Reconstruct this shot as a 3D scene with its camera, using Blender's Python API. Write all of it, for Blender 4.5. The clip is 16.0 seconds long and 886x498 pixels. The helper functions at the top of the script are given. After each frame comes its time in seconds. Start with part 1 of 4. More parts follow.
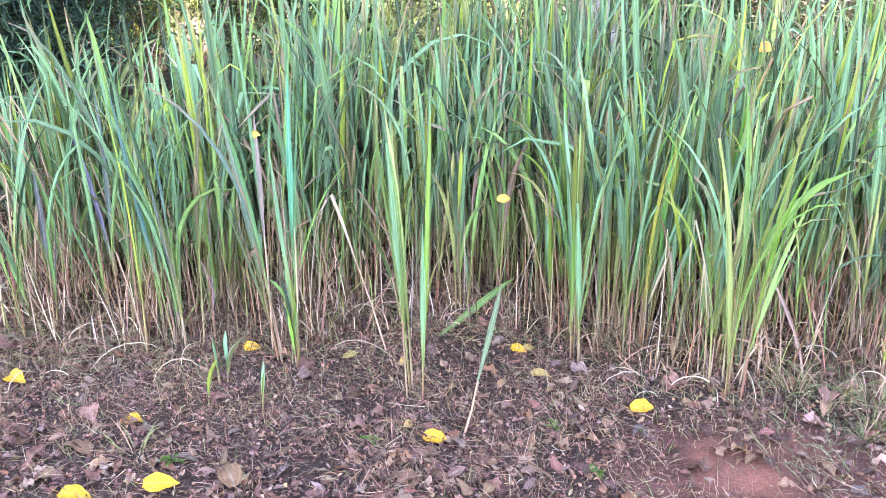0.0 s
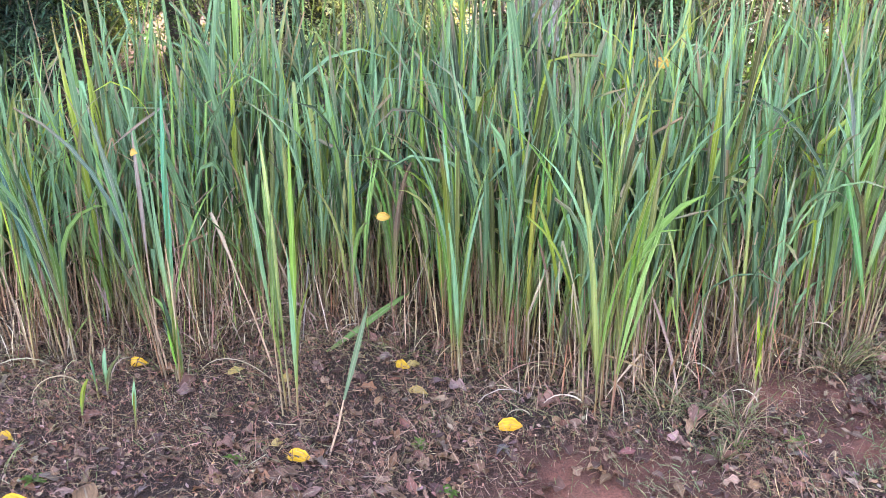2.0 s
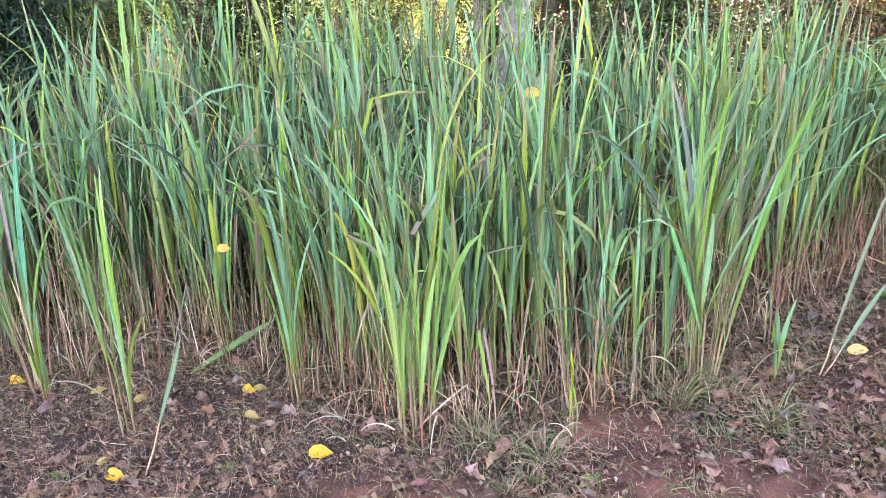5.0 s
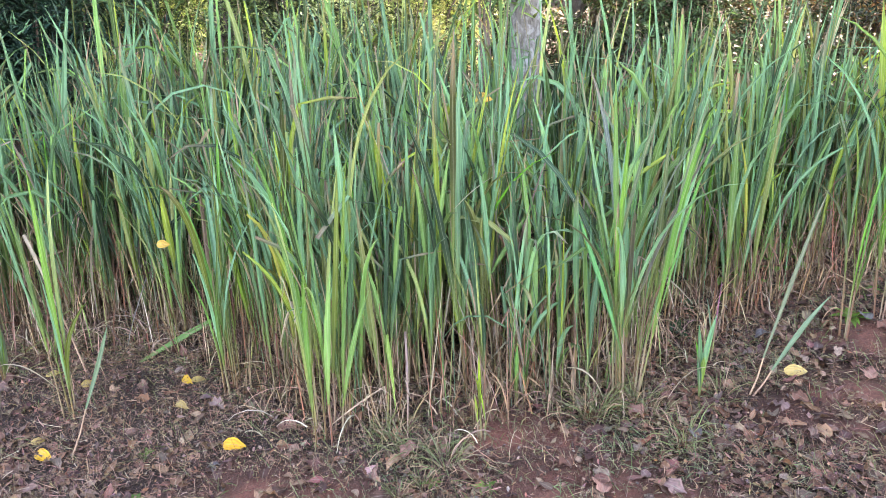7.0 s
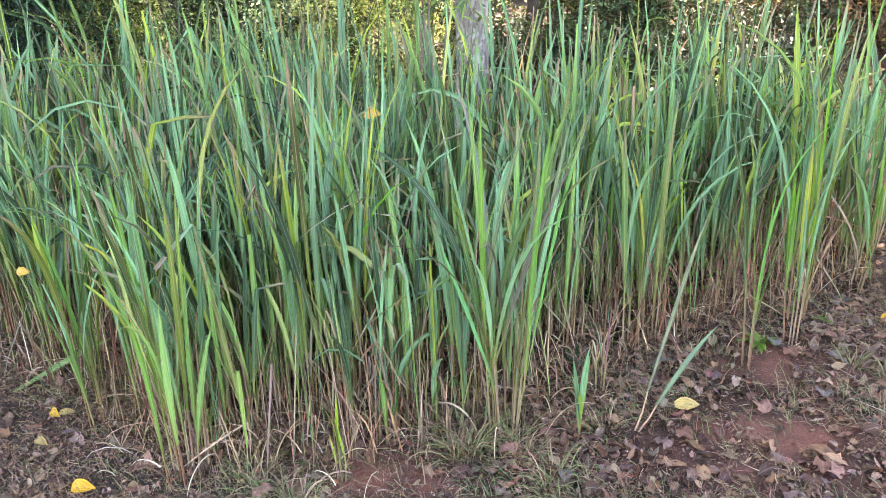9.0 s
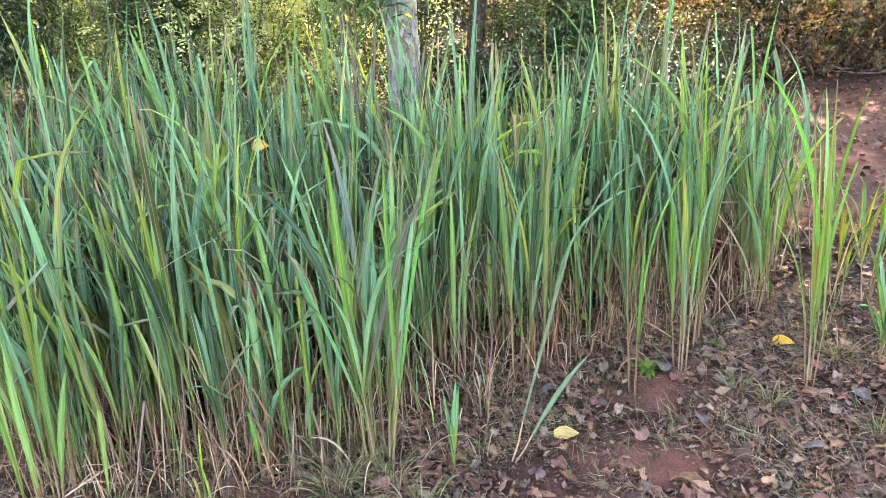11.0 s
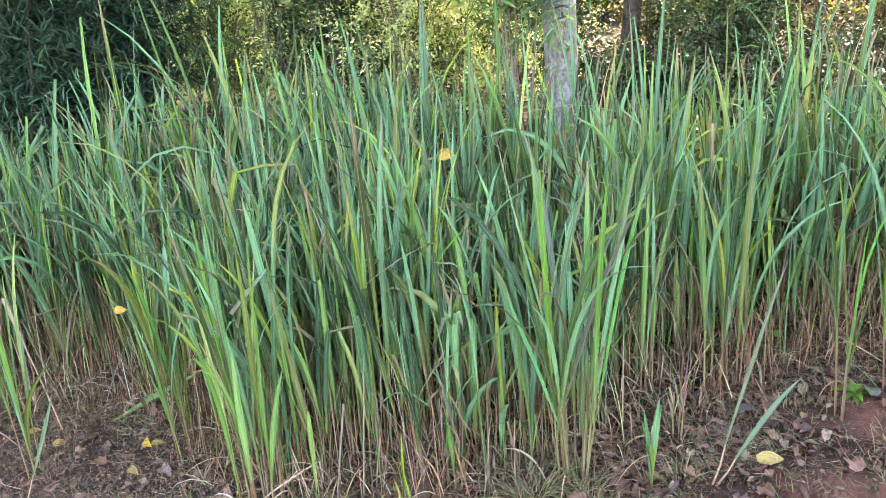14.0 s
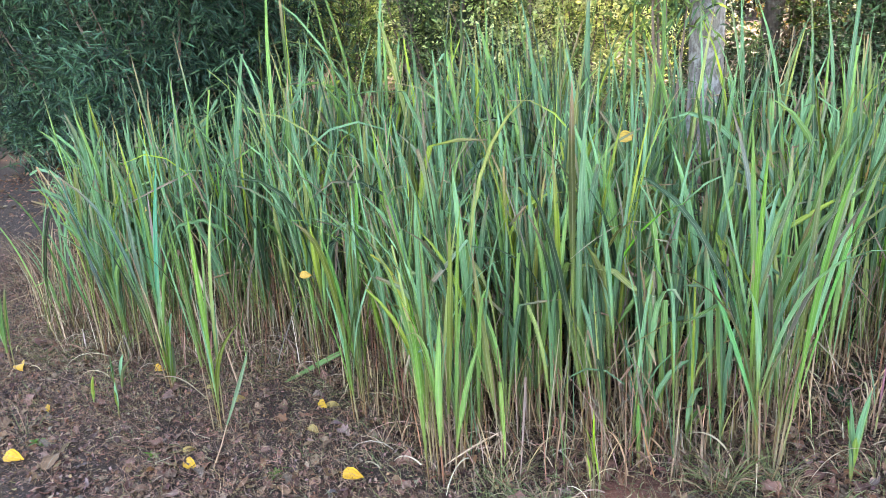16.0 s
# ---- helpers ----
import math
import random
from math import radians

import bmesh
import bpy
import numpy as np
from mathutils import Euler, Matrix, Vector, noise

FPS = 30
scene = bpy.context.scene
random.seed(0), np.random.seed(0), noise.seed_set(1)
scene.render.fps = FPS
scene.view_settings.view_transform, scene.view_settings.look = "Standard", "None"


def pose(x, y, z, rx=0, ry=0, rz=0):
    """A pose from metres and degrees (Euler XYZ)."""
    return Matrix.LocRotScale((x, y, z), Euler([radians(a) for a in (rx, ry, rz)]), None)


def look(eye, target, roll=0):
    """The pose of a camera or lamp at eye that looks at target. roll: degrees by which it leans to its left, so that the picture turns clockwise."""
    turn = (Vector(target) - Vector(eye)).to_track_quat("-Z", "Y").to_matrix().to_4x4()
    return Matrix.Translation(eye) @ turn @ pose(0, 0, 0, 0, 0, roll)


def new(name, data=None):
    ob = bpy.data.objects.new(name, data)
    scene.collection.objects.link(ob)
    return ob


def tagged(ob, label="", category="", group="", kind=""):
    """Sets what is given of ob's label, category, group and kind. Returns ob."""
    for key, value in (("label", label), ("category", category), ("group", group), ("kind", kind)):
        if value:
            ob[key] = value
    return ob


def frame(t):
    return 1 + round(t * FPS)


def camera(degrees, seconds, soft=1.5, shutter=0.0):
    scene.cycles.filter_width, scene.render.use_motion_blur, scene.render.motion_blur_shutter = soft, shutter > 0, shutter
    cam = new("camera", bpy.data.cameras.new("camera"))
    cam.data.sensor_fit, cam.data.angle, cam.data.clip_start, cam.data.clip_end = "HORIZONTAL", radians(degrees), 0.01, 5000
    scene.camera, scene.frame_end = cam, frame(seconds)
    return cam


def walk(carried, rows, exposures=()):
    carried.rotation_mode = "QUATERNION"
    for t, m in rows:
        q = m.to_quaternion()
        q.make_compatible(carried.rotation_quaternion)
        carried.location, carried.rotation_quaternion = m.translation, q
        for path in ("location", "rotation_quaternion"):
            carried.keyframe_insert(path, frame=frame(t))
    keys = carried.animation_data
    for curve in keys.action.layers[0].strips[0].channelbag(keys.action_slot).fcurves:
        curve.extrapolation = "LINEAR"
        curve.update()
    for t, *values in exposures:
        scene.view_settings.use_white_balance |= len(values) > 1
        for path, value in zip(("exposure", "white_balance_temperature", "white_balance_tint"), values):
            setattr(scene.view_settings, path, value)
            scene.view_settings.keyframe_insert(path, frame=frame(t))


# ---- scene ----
cam = camera(60.5, 16.0, 0.42)
METRES, EYE, TILT, LEAN, TURN = 3.4, 1.4, -18.0, 0.0, 0.0
ROWS = [
    (0.0, 0.0021, -0.0004, 0.0030, 0.16, -0.21, 0.20),
    (0.5, 0.0430, -0.0182, 0.0029, 0.24, -0.56, 0.49),
    (1.0, 0.0569, -0.0213, 0.0065, -0.17, -0.62, 0.46),
    (1.5, 0.0858, -0.0085, 0.0111, -0.17, -0.64, 0.43),
    (2.0, 0.1140, -0.0041, 0.0240, -0.27, -0.51, 0.07),
    (2.5, 0.1336, -0.0058, 0.0348, -0.48, -0.53, -0.20),
    (3.0, 0.1819, -0.0081, 0.0384, 0.33, -0.48, -0.27),
    (3.5, 0.2381, -0.0151, 0.0438, 1.26, -0.47, -0.40),
    (4.0, 0.2831, -0.0234, 0.0444, 2.16, -0.35, -0.20),
    (4.2, 0.2986, -0.0259, 0.0450, 2.62, -0.27, -0.07),
    (6.3, 0.4606, 0.0052, 0.0619, 10.32, -0.09, -1.79),
    (6.5, 0.4735, 0.0025, 0.0646, 10.45, -0.47, -2.00),
    (7.0, 0.5106, -0.0038, 0.0650, 11.05, -0.70, -2.10),
    (7.5, 0.5389, 0.0144, 0.0704, 11.22, -1.02, -1.73),
    (8.0, 0.5730, 0.0479, 0.0750, 11.35, -0.95, -1.73),
    (8.5, 0.5968, 0.0618, 0.0907, 11.30, -0.99, -1.74),
    (9.0, 0.6341, 0.0667, 0.0980, 11.63, -0.94, -1.80),
    (9.5, 0.6775, 0.0792, 0.0934, 11.75, -0.41, -1.98),
    (10.0, 0.7056, 0.0895, 0.0944, 11.57, -0.19, -2.11),
    (10.2, 0.7139, 0.0905, 0.0957, 11.41, -0.04, -2.01),
    (12.3, 0.7466, 0.0900, 0.1300, 9.24, 1.73, 0.75),
    (12.5, 0.7421, 0.0903, 0.1309, 9.60, 1.63, 0.77),
    (13.0, 0.7243, 0.0892, 0.1283, 12.12, 1.59, 0.41),
    (13.5, 0.7011, 0.0833, 0.1270, 16.42, 0.98, -0.63),
    (14.0, 0.6683, 0.0741, 0.1212, 19.57, 0.37, -1.80),
    (14.5, 0.6384, 0.0646, 0.1176, 20.66, -0.13, -2.45),
    (15.0, 0.6105, 0.0493, 0.1147, 21.98, -0.65, -3.19),
    (15.5, 0.5901, 0.0334, 0.1059, 23.82, -0.52, -3.84),
    (16.0, 0.5731, 0.0246, 0.0988, 25.65, -0.53, -4.50),
]
EXPOSURES = [
    (0.0, 5.48, 7900, 36), (0.5, 5.23, 7900, 36), (1.0, 5.08, 8100, 36), (2.0, 4.98, 8500, 34), (3.0, 5.05, 8600, 32), (4.0, 5.23, 8500, 32),
    (6.5, 4.98, 8650, 28), (10.0, 4.88, 8650, 24), (12.5, 4.86, 8600, 21), (16.0, 4.88, 8550, 20),
]
walk(cam, [(t, pose(0, 0, EYE, TILT, LEAN, TURN) @ pose(METRES * x, METRES * y, METRES * z, 90 + pitch, roll, yaw)) for t, x, y, z, yaw, pitch, roll in ROWS], EXPOSURES)

# ---- daylight: the sun stands low behind the wood, the bed of grass lies in its shade ----
SUN_UP, SUN_ROUND = radians(44), radians(20)
world = bpy.data.worlds.new("sky")
scene.world = world
world.use_nodes = True
wn = world.node_tree.nodes
sky = wn.new("ShaderNodeTexSky")
sky.sky_type, sky.sun_disc, sky.sun_elevation, sky.sun_rotation = "NISHITA", False, SUN_UP, SUN_ROUND
wn["Background"].inputs["Strength"].default_value = 0.15
world.node_tree.links.new(sky.outputs[0], wn["Background"].inputs["Color"])
sun_way = Vector((math.sin(SUN_ROUND) * math.cos(SUN_UP), math.cos(SUN_ROUND) * math.cos(SUN_UP), math.sin(SUN_UP)))
sun = new("sun", bpy.data.lights.new("sun", "SUN"))
sun.data.energy, sun.data.angle, sun.data.color = 3.2, radians(0.6), (1.0, 0.93, 0.82)
sun.matrix_world = look(sun_way * 30, (0, 0, 0))

# ---- materials ----
def material(name, rough=0.6, spec=0.5):
    m = bpy.data.materials.new(name)
    m.use_nodes = True
    b = m.node_tree.nodes["Principled BSDF"]
    b.inputs["Roughness"].default_value = rough
    b.inputs["Specular IOR Level"].default_value = spec
    return m, m.node_tree.nodes, m.node_tree.links, b


def node(nodes, kind, **inputs):
    n = nodes.new(kind)
    for k, v in inputs.items():
        n.inputs[k.replace("_", " ")].default_value = v
    return n


def noise_tex(nodes, links, vec, scale, detail=4.0, rough=0.6):
    n = node(nodes, "ShaderNodeTexNoise", Scale=scale, Detail=detail, Roughness=rough)
    links.new(vec, n.inputs["Vector"])
    return n.outputs["Fac"]


def ramp(nodes, links, fac, *stops):
    r = nodes.new("ShaderNodeValToRGB")
    els = r.color_ramp.elements
    for i, (p, c) in enumerate(stops):
        e = els[i] if i < 2 else els.new(p)
        e.position, e.color = p, (*c, 1) if len(c) == 3 else c
    links.new(fac, r.inputs["Fac"])
    return r.outputs["Color"]


def mixed(nodes, links, fac, a, b, mode="MIX"):
    m = nodes.new("ShaderNodeMix")
    m.data_type, m.blend_type = "RGBA", mode
    for sock, v in ((m.inputs[0], fac), (m.inputs[6], a), (m.inputs[7], b)):
        if isinstance(v, bpy.types.NodeSocket):
            links.new(v, sock)
        else:
            sock.default_value = v if isinstance(v, (int, float)) else (*v, 1)
    return m.outputs[2]


def bumped(nodes, links, b, height, strength, distance):
    n = node(nodes, "ShaderNodeBump", Strength=strength, Distance=distance)
    links.new(height, n.inputs["Height"])
    links.new(n.outputs[0], b.inputs["Normal"])


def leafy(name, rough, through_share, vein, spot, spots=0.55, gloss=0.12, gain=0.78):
    """Thin leaf: its own tint from the colour attribute, veins along the blade, dry flecks, and light coming through."""
    m, nodes, links, b = material(name, rough, gloss)
    tint = nodes.new("ShaderNodeVertexColor")
    tint.layer_name = "tint"
    uv = nodes.new("ShaderNodeTexCoord")
    mp = node(nodes, "ShaderNodeMapping", Scale=(9.0, 2.6, 1.0))
    links.new(uv.outputs["UV"], mp.inputs["Vector"])
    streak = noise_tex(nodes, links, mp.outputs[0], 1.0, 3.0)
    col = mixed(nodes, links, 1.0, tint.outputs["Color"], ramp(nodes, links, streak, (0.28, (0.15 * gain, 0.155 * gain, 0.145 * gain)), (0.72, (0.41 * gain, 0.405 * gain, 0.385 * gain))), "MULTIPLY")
    sep = nodes.new("ShaderNodeSeparateXYZ")
    links.new(uv.outputs["UV"], sep.inputs[0])
    rib = ramp(nodes, links, sep.outputs[0], (0.44, (0, 0, 0)), (0.5, (1, 1, 1)), (0.56, (0, 0, 0)))
    ribf = node(nodes, "ShaderNodeMath")
    ribf.operation = "MULTIPLY"
    links.new(rib, ribf.inputs[0])
    ribf.inputs[1].default_value = vein
    col = mixed(nodes, links, ribf.outputs[0], col, mixed(nodes, links, 0.45, col, (0.24, 0.25, 0.2)))
    fleck = noise_tex(nodes, links, uv.outputs["Object"], 55.0, 5.0, 0.7)
    dry = ramp(nodes, links, fleck, (spots, (0, 0, 0)), (spots + 0.2, (1, 1, 1)))
    col = mixed(nodes, links, dry, col, mixed(nodes, links, 0.6, col, spot))
    links.new(col, b.inputs["Base Color"])
    bumped(nodes, links, b, streak, 0.25, 0.002)
    tl = nodes.new("ShaderNodeBsdfTranslucent")
    links.new(mixed(nodes, links, 1.0, col, (1.25, 1.2, 0.55), "MULTIPLY"), tl.inputs["Color"])
    mx = nodes.new("ShaderNodeMixShader")
    mx.inputs[0].default_value = through_share
    links.new(b.outputs[0], mx.inputs[1])
    links.new(tl.outputs[0], mx.inputs[2])
    links.new(mx.outputs[0], nodes["Material Output"].inputs["Surface"])
    return m


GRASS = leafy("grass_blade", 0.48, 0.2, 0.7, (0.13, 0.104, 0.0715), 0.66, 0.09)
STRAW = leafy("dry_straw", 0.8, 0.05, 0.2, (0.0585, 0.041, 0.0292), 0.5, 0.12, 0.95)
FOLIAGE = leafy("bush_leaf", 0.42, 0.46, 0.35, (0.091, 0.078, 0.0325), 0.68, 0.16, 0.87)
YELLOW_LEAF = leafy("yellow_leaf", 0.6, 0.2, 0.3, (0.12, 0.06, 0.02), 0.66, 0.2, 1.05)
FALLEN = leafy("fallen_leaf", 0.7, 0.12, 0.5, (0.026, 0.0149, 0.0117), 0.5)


def ground_material():
    m, nodes, links, b = material("woodland_soil", 0.95, 0.2)
    tc = nodes.new("ShaderNodeTexCoord").outputs["Object"]
    big, mid, fine = noise_tex(nodes, links, tc, 1.3), noise_tex(nodes, links, tc, 9.0, 6.0), noise_tex(nodes, links, tc, 140.0, 6.0, 0.75)
    mp = node(nodes, "ShaderNodeMapping", Scale=(60.0, 9.0, 20.0), Rotation=(0, 0, 0.6))
    links.new(tc, mp.inputs["Vector"])
    fibre = noise_tex(nodes, links, mp.outputs[0], 3.0, 4.0, 0.7)
    mp2 = node(nodes, "ShaderNodeMapping", Scale=(11.0, 70.0, 20.0), Rotation=(0, 0, -0.5))
    links.new(tc, mp2.inputs["Vector"])
    fibre2 = noise_tex(nodes, links, mp2.outputs[0], 3.0, 4.0, 0.7)
    crumbs = noise_tex(nodes, links, tc, 260.0, 3.0, 0.6)
    soil = ramp(nodes, links, fine, (0.3, (0.04, 0.0145, 0.0095)), (0.55, (0.105, 0.04, 0.027)), (0.8, (0.15, 0.066, 0.046)))
    thatch = ramp(nodes, links, fibre, (0.38, (0.011, 0.0066, 0.0055)), (0.54, (0.04, 0.025, 0.02)), (0.7, (0.12, 0.09, 0.074)))
    thatch = mixed(nodes, links, 0.5, thatch, ramp(nodes, links, fibre2, (0.38, (0.011, 0.007, 0.006)), (0.54, (0.042, 0.026, 0.021)), (0.7, (0.125, 0.097, 0.076))))
    thatch = mixed(nodes, links, 1.0, thatch, ramp(nodes, links, crumbs, (0.4, (0.12, 0.1, 0.09)), (0.62, (1.0, 0.9, 0.84))), "MULTIPLY")
    bare = nodes.new("ShaderNodeVertexColor")
    bare.layer_name = "bare"
    keep = ramp(nodes, links, mid, (0.42, (0, 0, 0)), (0.58, (1, 1, 1)))
    keep = mixed(nodes, links, 0.6, keep, (1, 1, 1))
    col = mixed(nodes, links, mixed(nodes, links, 1.0, bare.outputs["Color"], keep, "MULTIPLY"), thatch, soil)
    col = mixed(nodes, links, 0.5, col, mixed(nodes, links, 1.0, col, ramp(nodes, links, big, (0.3, (0.6, 0.6, 0.6)), (0.7, (1.3, 1.25, 1.2))), "MULTIPLY"))
    links.new(col, b.inputs["Base Color"])
    bumped(nodes, links, b, fine, 0.8, 0.01)
    return m


def bark_material(name, dark, pale, patch):
    m, nodes, links, b = material(name, 0.9, 0.2)
    tc = nodes.new("ShaderNodeTexCoord").outputs["Object"]
    mp = node(nodes, "ShaderNodeMapping", Scale=(1.0, 1.0, 0.3))
    links.new(tc, mp.inputs["Vector"])
    ridge, lich = noise_tex(nodes, links, mp.outputs[0], 45.0, 6.0, 0.7), noise_tex(nodes, links, tc, 14.0, 5.0, 0.65)
    col = ramp(nodes, links, ridge, (0.35, dark), (0.6, pale))
    col = mixed(nodes, links, ramp(nodes, links, lich, (0.5, (0, 0, 0)), (0.6, (1, 1, 1))), col, mixed(nodes, links, 0.5, col, patch))
    links.new(col, b.inputs["Base Color"])
    bumped(nodes, links, b, ridge, 0.9, 0.02)
    return m


def plain_material(name, a, b_col, rough, scale, spec=0.5):
    m, nodes, links, b = material(name, rough, spec)
    tc = nodes.new("ShaderNodeTexCoord").outputs["Object"]
    f = noise_tex(nodes, links, tc, scale, 5.0)
    links.new(ramp(nodes, links, f, (0.3, a), (0.7, b_col)), b.inputs["Base Color"])
    bumped(nodes, links, b, f, 0.4, 0.005)
    return m


SOIL = ground_material()
PALE_BARK = bark_material("pale_lichen_bark", (0.045, 0.04, 0.036), (0.12, 0.115, 0.107), (0.21, 0.22, 0.22))
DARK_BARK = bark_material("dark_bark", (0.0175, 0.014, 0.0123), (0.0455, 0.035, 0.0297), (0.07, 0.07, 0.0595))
TWIG = plain_material("brown_twig", (0.035, 0.0245, 0.0192), (0.084, 0.0595, 0.0455), 0.85, 60)
PIPE = plain_material("white_plastic_pipe", (0.72, 0.72, 0.7), (0.85, 0.85, 0.83), 0.35, 12)
BAG = plain_material("black_plastic_bag", (0.012, 0.013, 0.018), (0.03, 0.032, 0.04), 0.25, 25)
STONE = plain_material("grey_stone", (0.13, 0.125, 0.13), (0.225, 0.22, 0.23), 0.9, 50)


# ---- mesh building ----
class Geo:
    """Gathers strips and tubes with a tint and a leaf coordinate for each vertex."""

    def __init__(self):
        self.v, self.f, self.c, self.uv = [], [], [], []

    def row(self, pts, cols, uvs):
        n = len(self.v)
        self.v += pts
        self.c += cols
        self.uv += uvs
        return list(range(n, n + len(pts)))

    def join(self, a, b):
        for i in range(len(a) - 1):
            self.f.append((a[i], a[i + 1], b[i + 1], b[i]))

    def mesh(self, name, mat, smooth=True):
        me = bpy.data.meshes.new(name)
        me.from_pydata(self.v, [], self.f)
        at = me.color_attributes.new("tint", "FLOAT_COLOR", "POINT")
        at.data.foreach_set("color", np.array([(*c[:3], 1.0) for c in self.c], np.float32).ravel())
        lay = me.uv_layers.new(name="leaf")
        li = np.empty(len(me.loops), np.int32)
        me.loops.foreach_get("vertex_index", li)
        lay.data.foreach_set("uv", np.array(self.uv, np.float32)[li].ravel())
        if smooth:
            me.polygons.foreach_set("use_smooth", np.ones(len(me.polygons), bool))
        me.materials.append(mat)
        return me

    def object(self, name, mat, parent=None, label="", smooth=True):
        ob = new(name, self.mesh(name, mat, smooth))
        if parent is not None:
            ob.parent = parent
        if label:
            tagged(ob, label)
        return ob


rng = random.Random(7)


def uni(a, b):
    return rng.uniform(a, b)


def jitter(c, amount=0.15):
    k = uni(1 - amount, 1 + amount)
    return tuple(max(0.005, x * k * uni(1 - amount * 0.4, 1 + amount * 0.4)) for x in c)


def blend(a, b, k):
    return tuple(x + (y - x) * k for x, y in zip(a, b))


def blade(geo, base, azim, length, width, lean, curve, col, tip=None, twist=0.0, face=None, segs=7, kink=None, blunt=0.0, fold=0.24, foot=0.4, root=None, taper=None):
    """One grass leaf: a V-shaped strip that leaves its base leaning by `lean` degrees towards `azim` and bends over by `curve` more,
    swaying a little on its way. kink: (share of the length, degrees) of a sharp fold. blunt: width left at a cropped tip."""
    p = Vector(base)
    a0 = radians(azim)
    face = uni(-50, 50) if face is None else face
    sway, wob, phase = uni(-0.35, 0.35), uni(0.0, 3.5), uni(0, 6.3)
    taper = taper or uni(3.0, 6.5)
    prev = None
    step = length / segs
    tip = tip or col
    for i in range(segs + 1):
        s = i / segs
        a = a0 + sway * s
        out = Vector((math.cos(a), math.sin(a), 0))
        th = radians(lean + curve * s ** 2.4 + wob * math.sin(5.0 * s + phase) * s)
        if kink and s > kink[0]:
            th += radians(kink[1])
        d = out * math.sin(th) + Vector((0, 0, math.cos(th)))
        if i:
            p = p + d * step
        side0 = Vector((-math.sin(a), math.cos(a), 0))
        nrm0 = side0.cross(d)
        r = radians(face + twist * s)
        side = side0 * math.cos(r) + nrm0 * math.sin(r)
        nrm = side.cross(d)
        w = width * min(1.0, foot + 1.5 * s) * max(blunt, (1 - s ** taper) ** 0.9) * 0.5
        w = max(w, 0.0006)
        c = blend(col, tip, max(0.0, s - 0.72) / 0.28)
        if root and s < 0.35:
            c = blend(root, c, s / 0.35)
        pts = [tuple(p - side * w), tuple(p + nrm * w * fold * 2), tuple(p + side * w)]
        now = geo.row(pts, [c] * 3, [(0.0, s), (0.5, s), (1.0, s)])
        if prev:
            geo.join(prev, now)
        prev = now
    return p


def tube(geo, path, radii, col, sides=5, col_end=None):
    """A round strand along path; radii and tint run from its start to its end."""
    prev = None
    n = len(path)
    for i, q in enumerate(path):
        q = Vector(q)
        d = (Vector(path[min(i + 1, n - 1)]) - Vector(path[max(i - 1, 0)])).normalized()
        x = d.orthogonal().normalized() if abs(d.z) > 0.95 else d.cross(Vector((0, 0, 1))).normalized()
        y = d.cross(x)
        s = i / (n - 1)
        r = radii[0] + (radii[1] - radii[0]) * s
        c = blend(col, col_end or col, s)
        ring = [tuple(q + (x * math.cos(2 * math.pi * k / sides) + y * math.sin(2 * math.pi * k / sides)) * r) for k in range(sides)]
        now = geo.row(ring + ring[:1], [c] * (sides + 1), [(k / sides, s) for k in range(sides + 1)])
        if prev:
            geo.join(prev, now)
        prev = now


def strand(geo, base, azim, length, width, lean, curve, col, segs=3):
    """A thin dry straw: a flat ribbon."""
    p, a = Vector(base), radians(azim)
    out, side = Vector((math.cos(a), math.sin(a), 0)), Vector((-math.sin(a), math.cos(a), 0))
    prev = None
    for i in range(segs + 1):
        s = i / segs
        th = radians(lean + curve * s)
        d = out * math.sin(th) + Vector((0, 0, math.cos(th)))
        if i:
            p = p + d * (length / segs)
        w = width * 0.5 * (1 - 0.6 * s)
        tilt = side * 0.8 + side.cross(d) * 0.6
        now = geo.row([tuple(p - tilt * w), tuple(p + tilt * w)], [col] * 2, [(0.2, s), (0.8, s)])
        if prev:
            geo.join(prev, now)
        prev = now


def leaf(geo, base, azim, pitch, length, width, col, curl=0.3, roll=0.0, segs=3, wavy=0.0, ragged=0.0):
    """A broad leaf: pointed oval, folded along its rib and curled along its length. ragged: how far its two margins are lobed or torn."""
    p, a = Vector(base), radians(azim)
    out, side0 = Vector((math.cos(a), math.sin(a), 0)), Vector((-math.sin(a), math.cos(a), 0))
    prev = None
    bend = uni(-0.5, 0.5) * ragged
    for i in range(segs + 1):
        s = i / segs
        th = radians(pitch) - curl * (s - 0.3) * 2
        d = out * math.cos(th) + Vector((0, 0, math.sin(th))) + side0 * bend * s
        if i:
            p = p + d * (length / segs)
        up = d.cross(side0) * -1
        r = radians(roll)
        side = side0 * math.cos(r) + up * math.sin(r)
        nr = d.cross(side)
        w = width * 0.5 * max(0.06, math.sin(math.pi * min(1, 0.08 + 0.92 * s) ** 0.8))
        wl, wr = (w * uni(1 - ragged, 1 + ragged * 0.6), w * uni(1 - ragged, 1 + ragged * 0.6)) if ragged else (w, w)
        e = wavy * w
        now = geo.row([tuple(p - side * wl + nr * (w * 0.3 + uni(-e, e))), tuple(p), tuple(p + side * wr + nr * (w * 0.3 + uni(-e, e)))], [col] * 3, [(0.0, s), (0.5, s), (1.0, s)])
        if prev:
            geo.join(prev, now)
        prev = now


# ---- ground ----
def slope(x, y):
    """The lie of the land: it climbs gently towards the wood."""
    yy = max(-12.0, min(40.0, y))
    xx = max(-25.0, min(25.0, x))
    return 0.0196 * xx + 0.111 * yy - 0.03


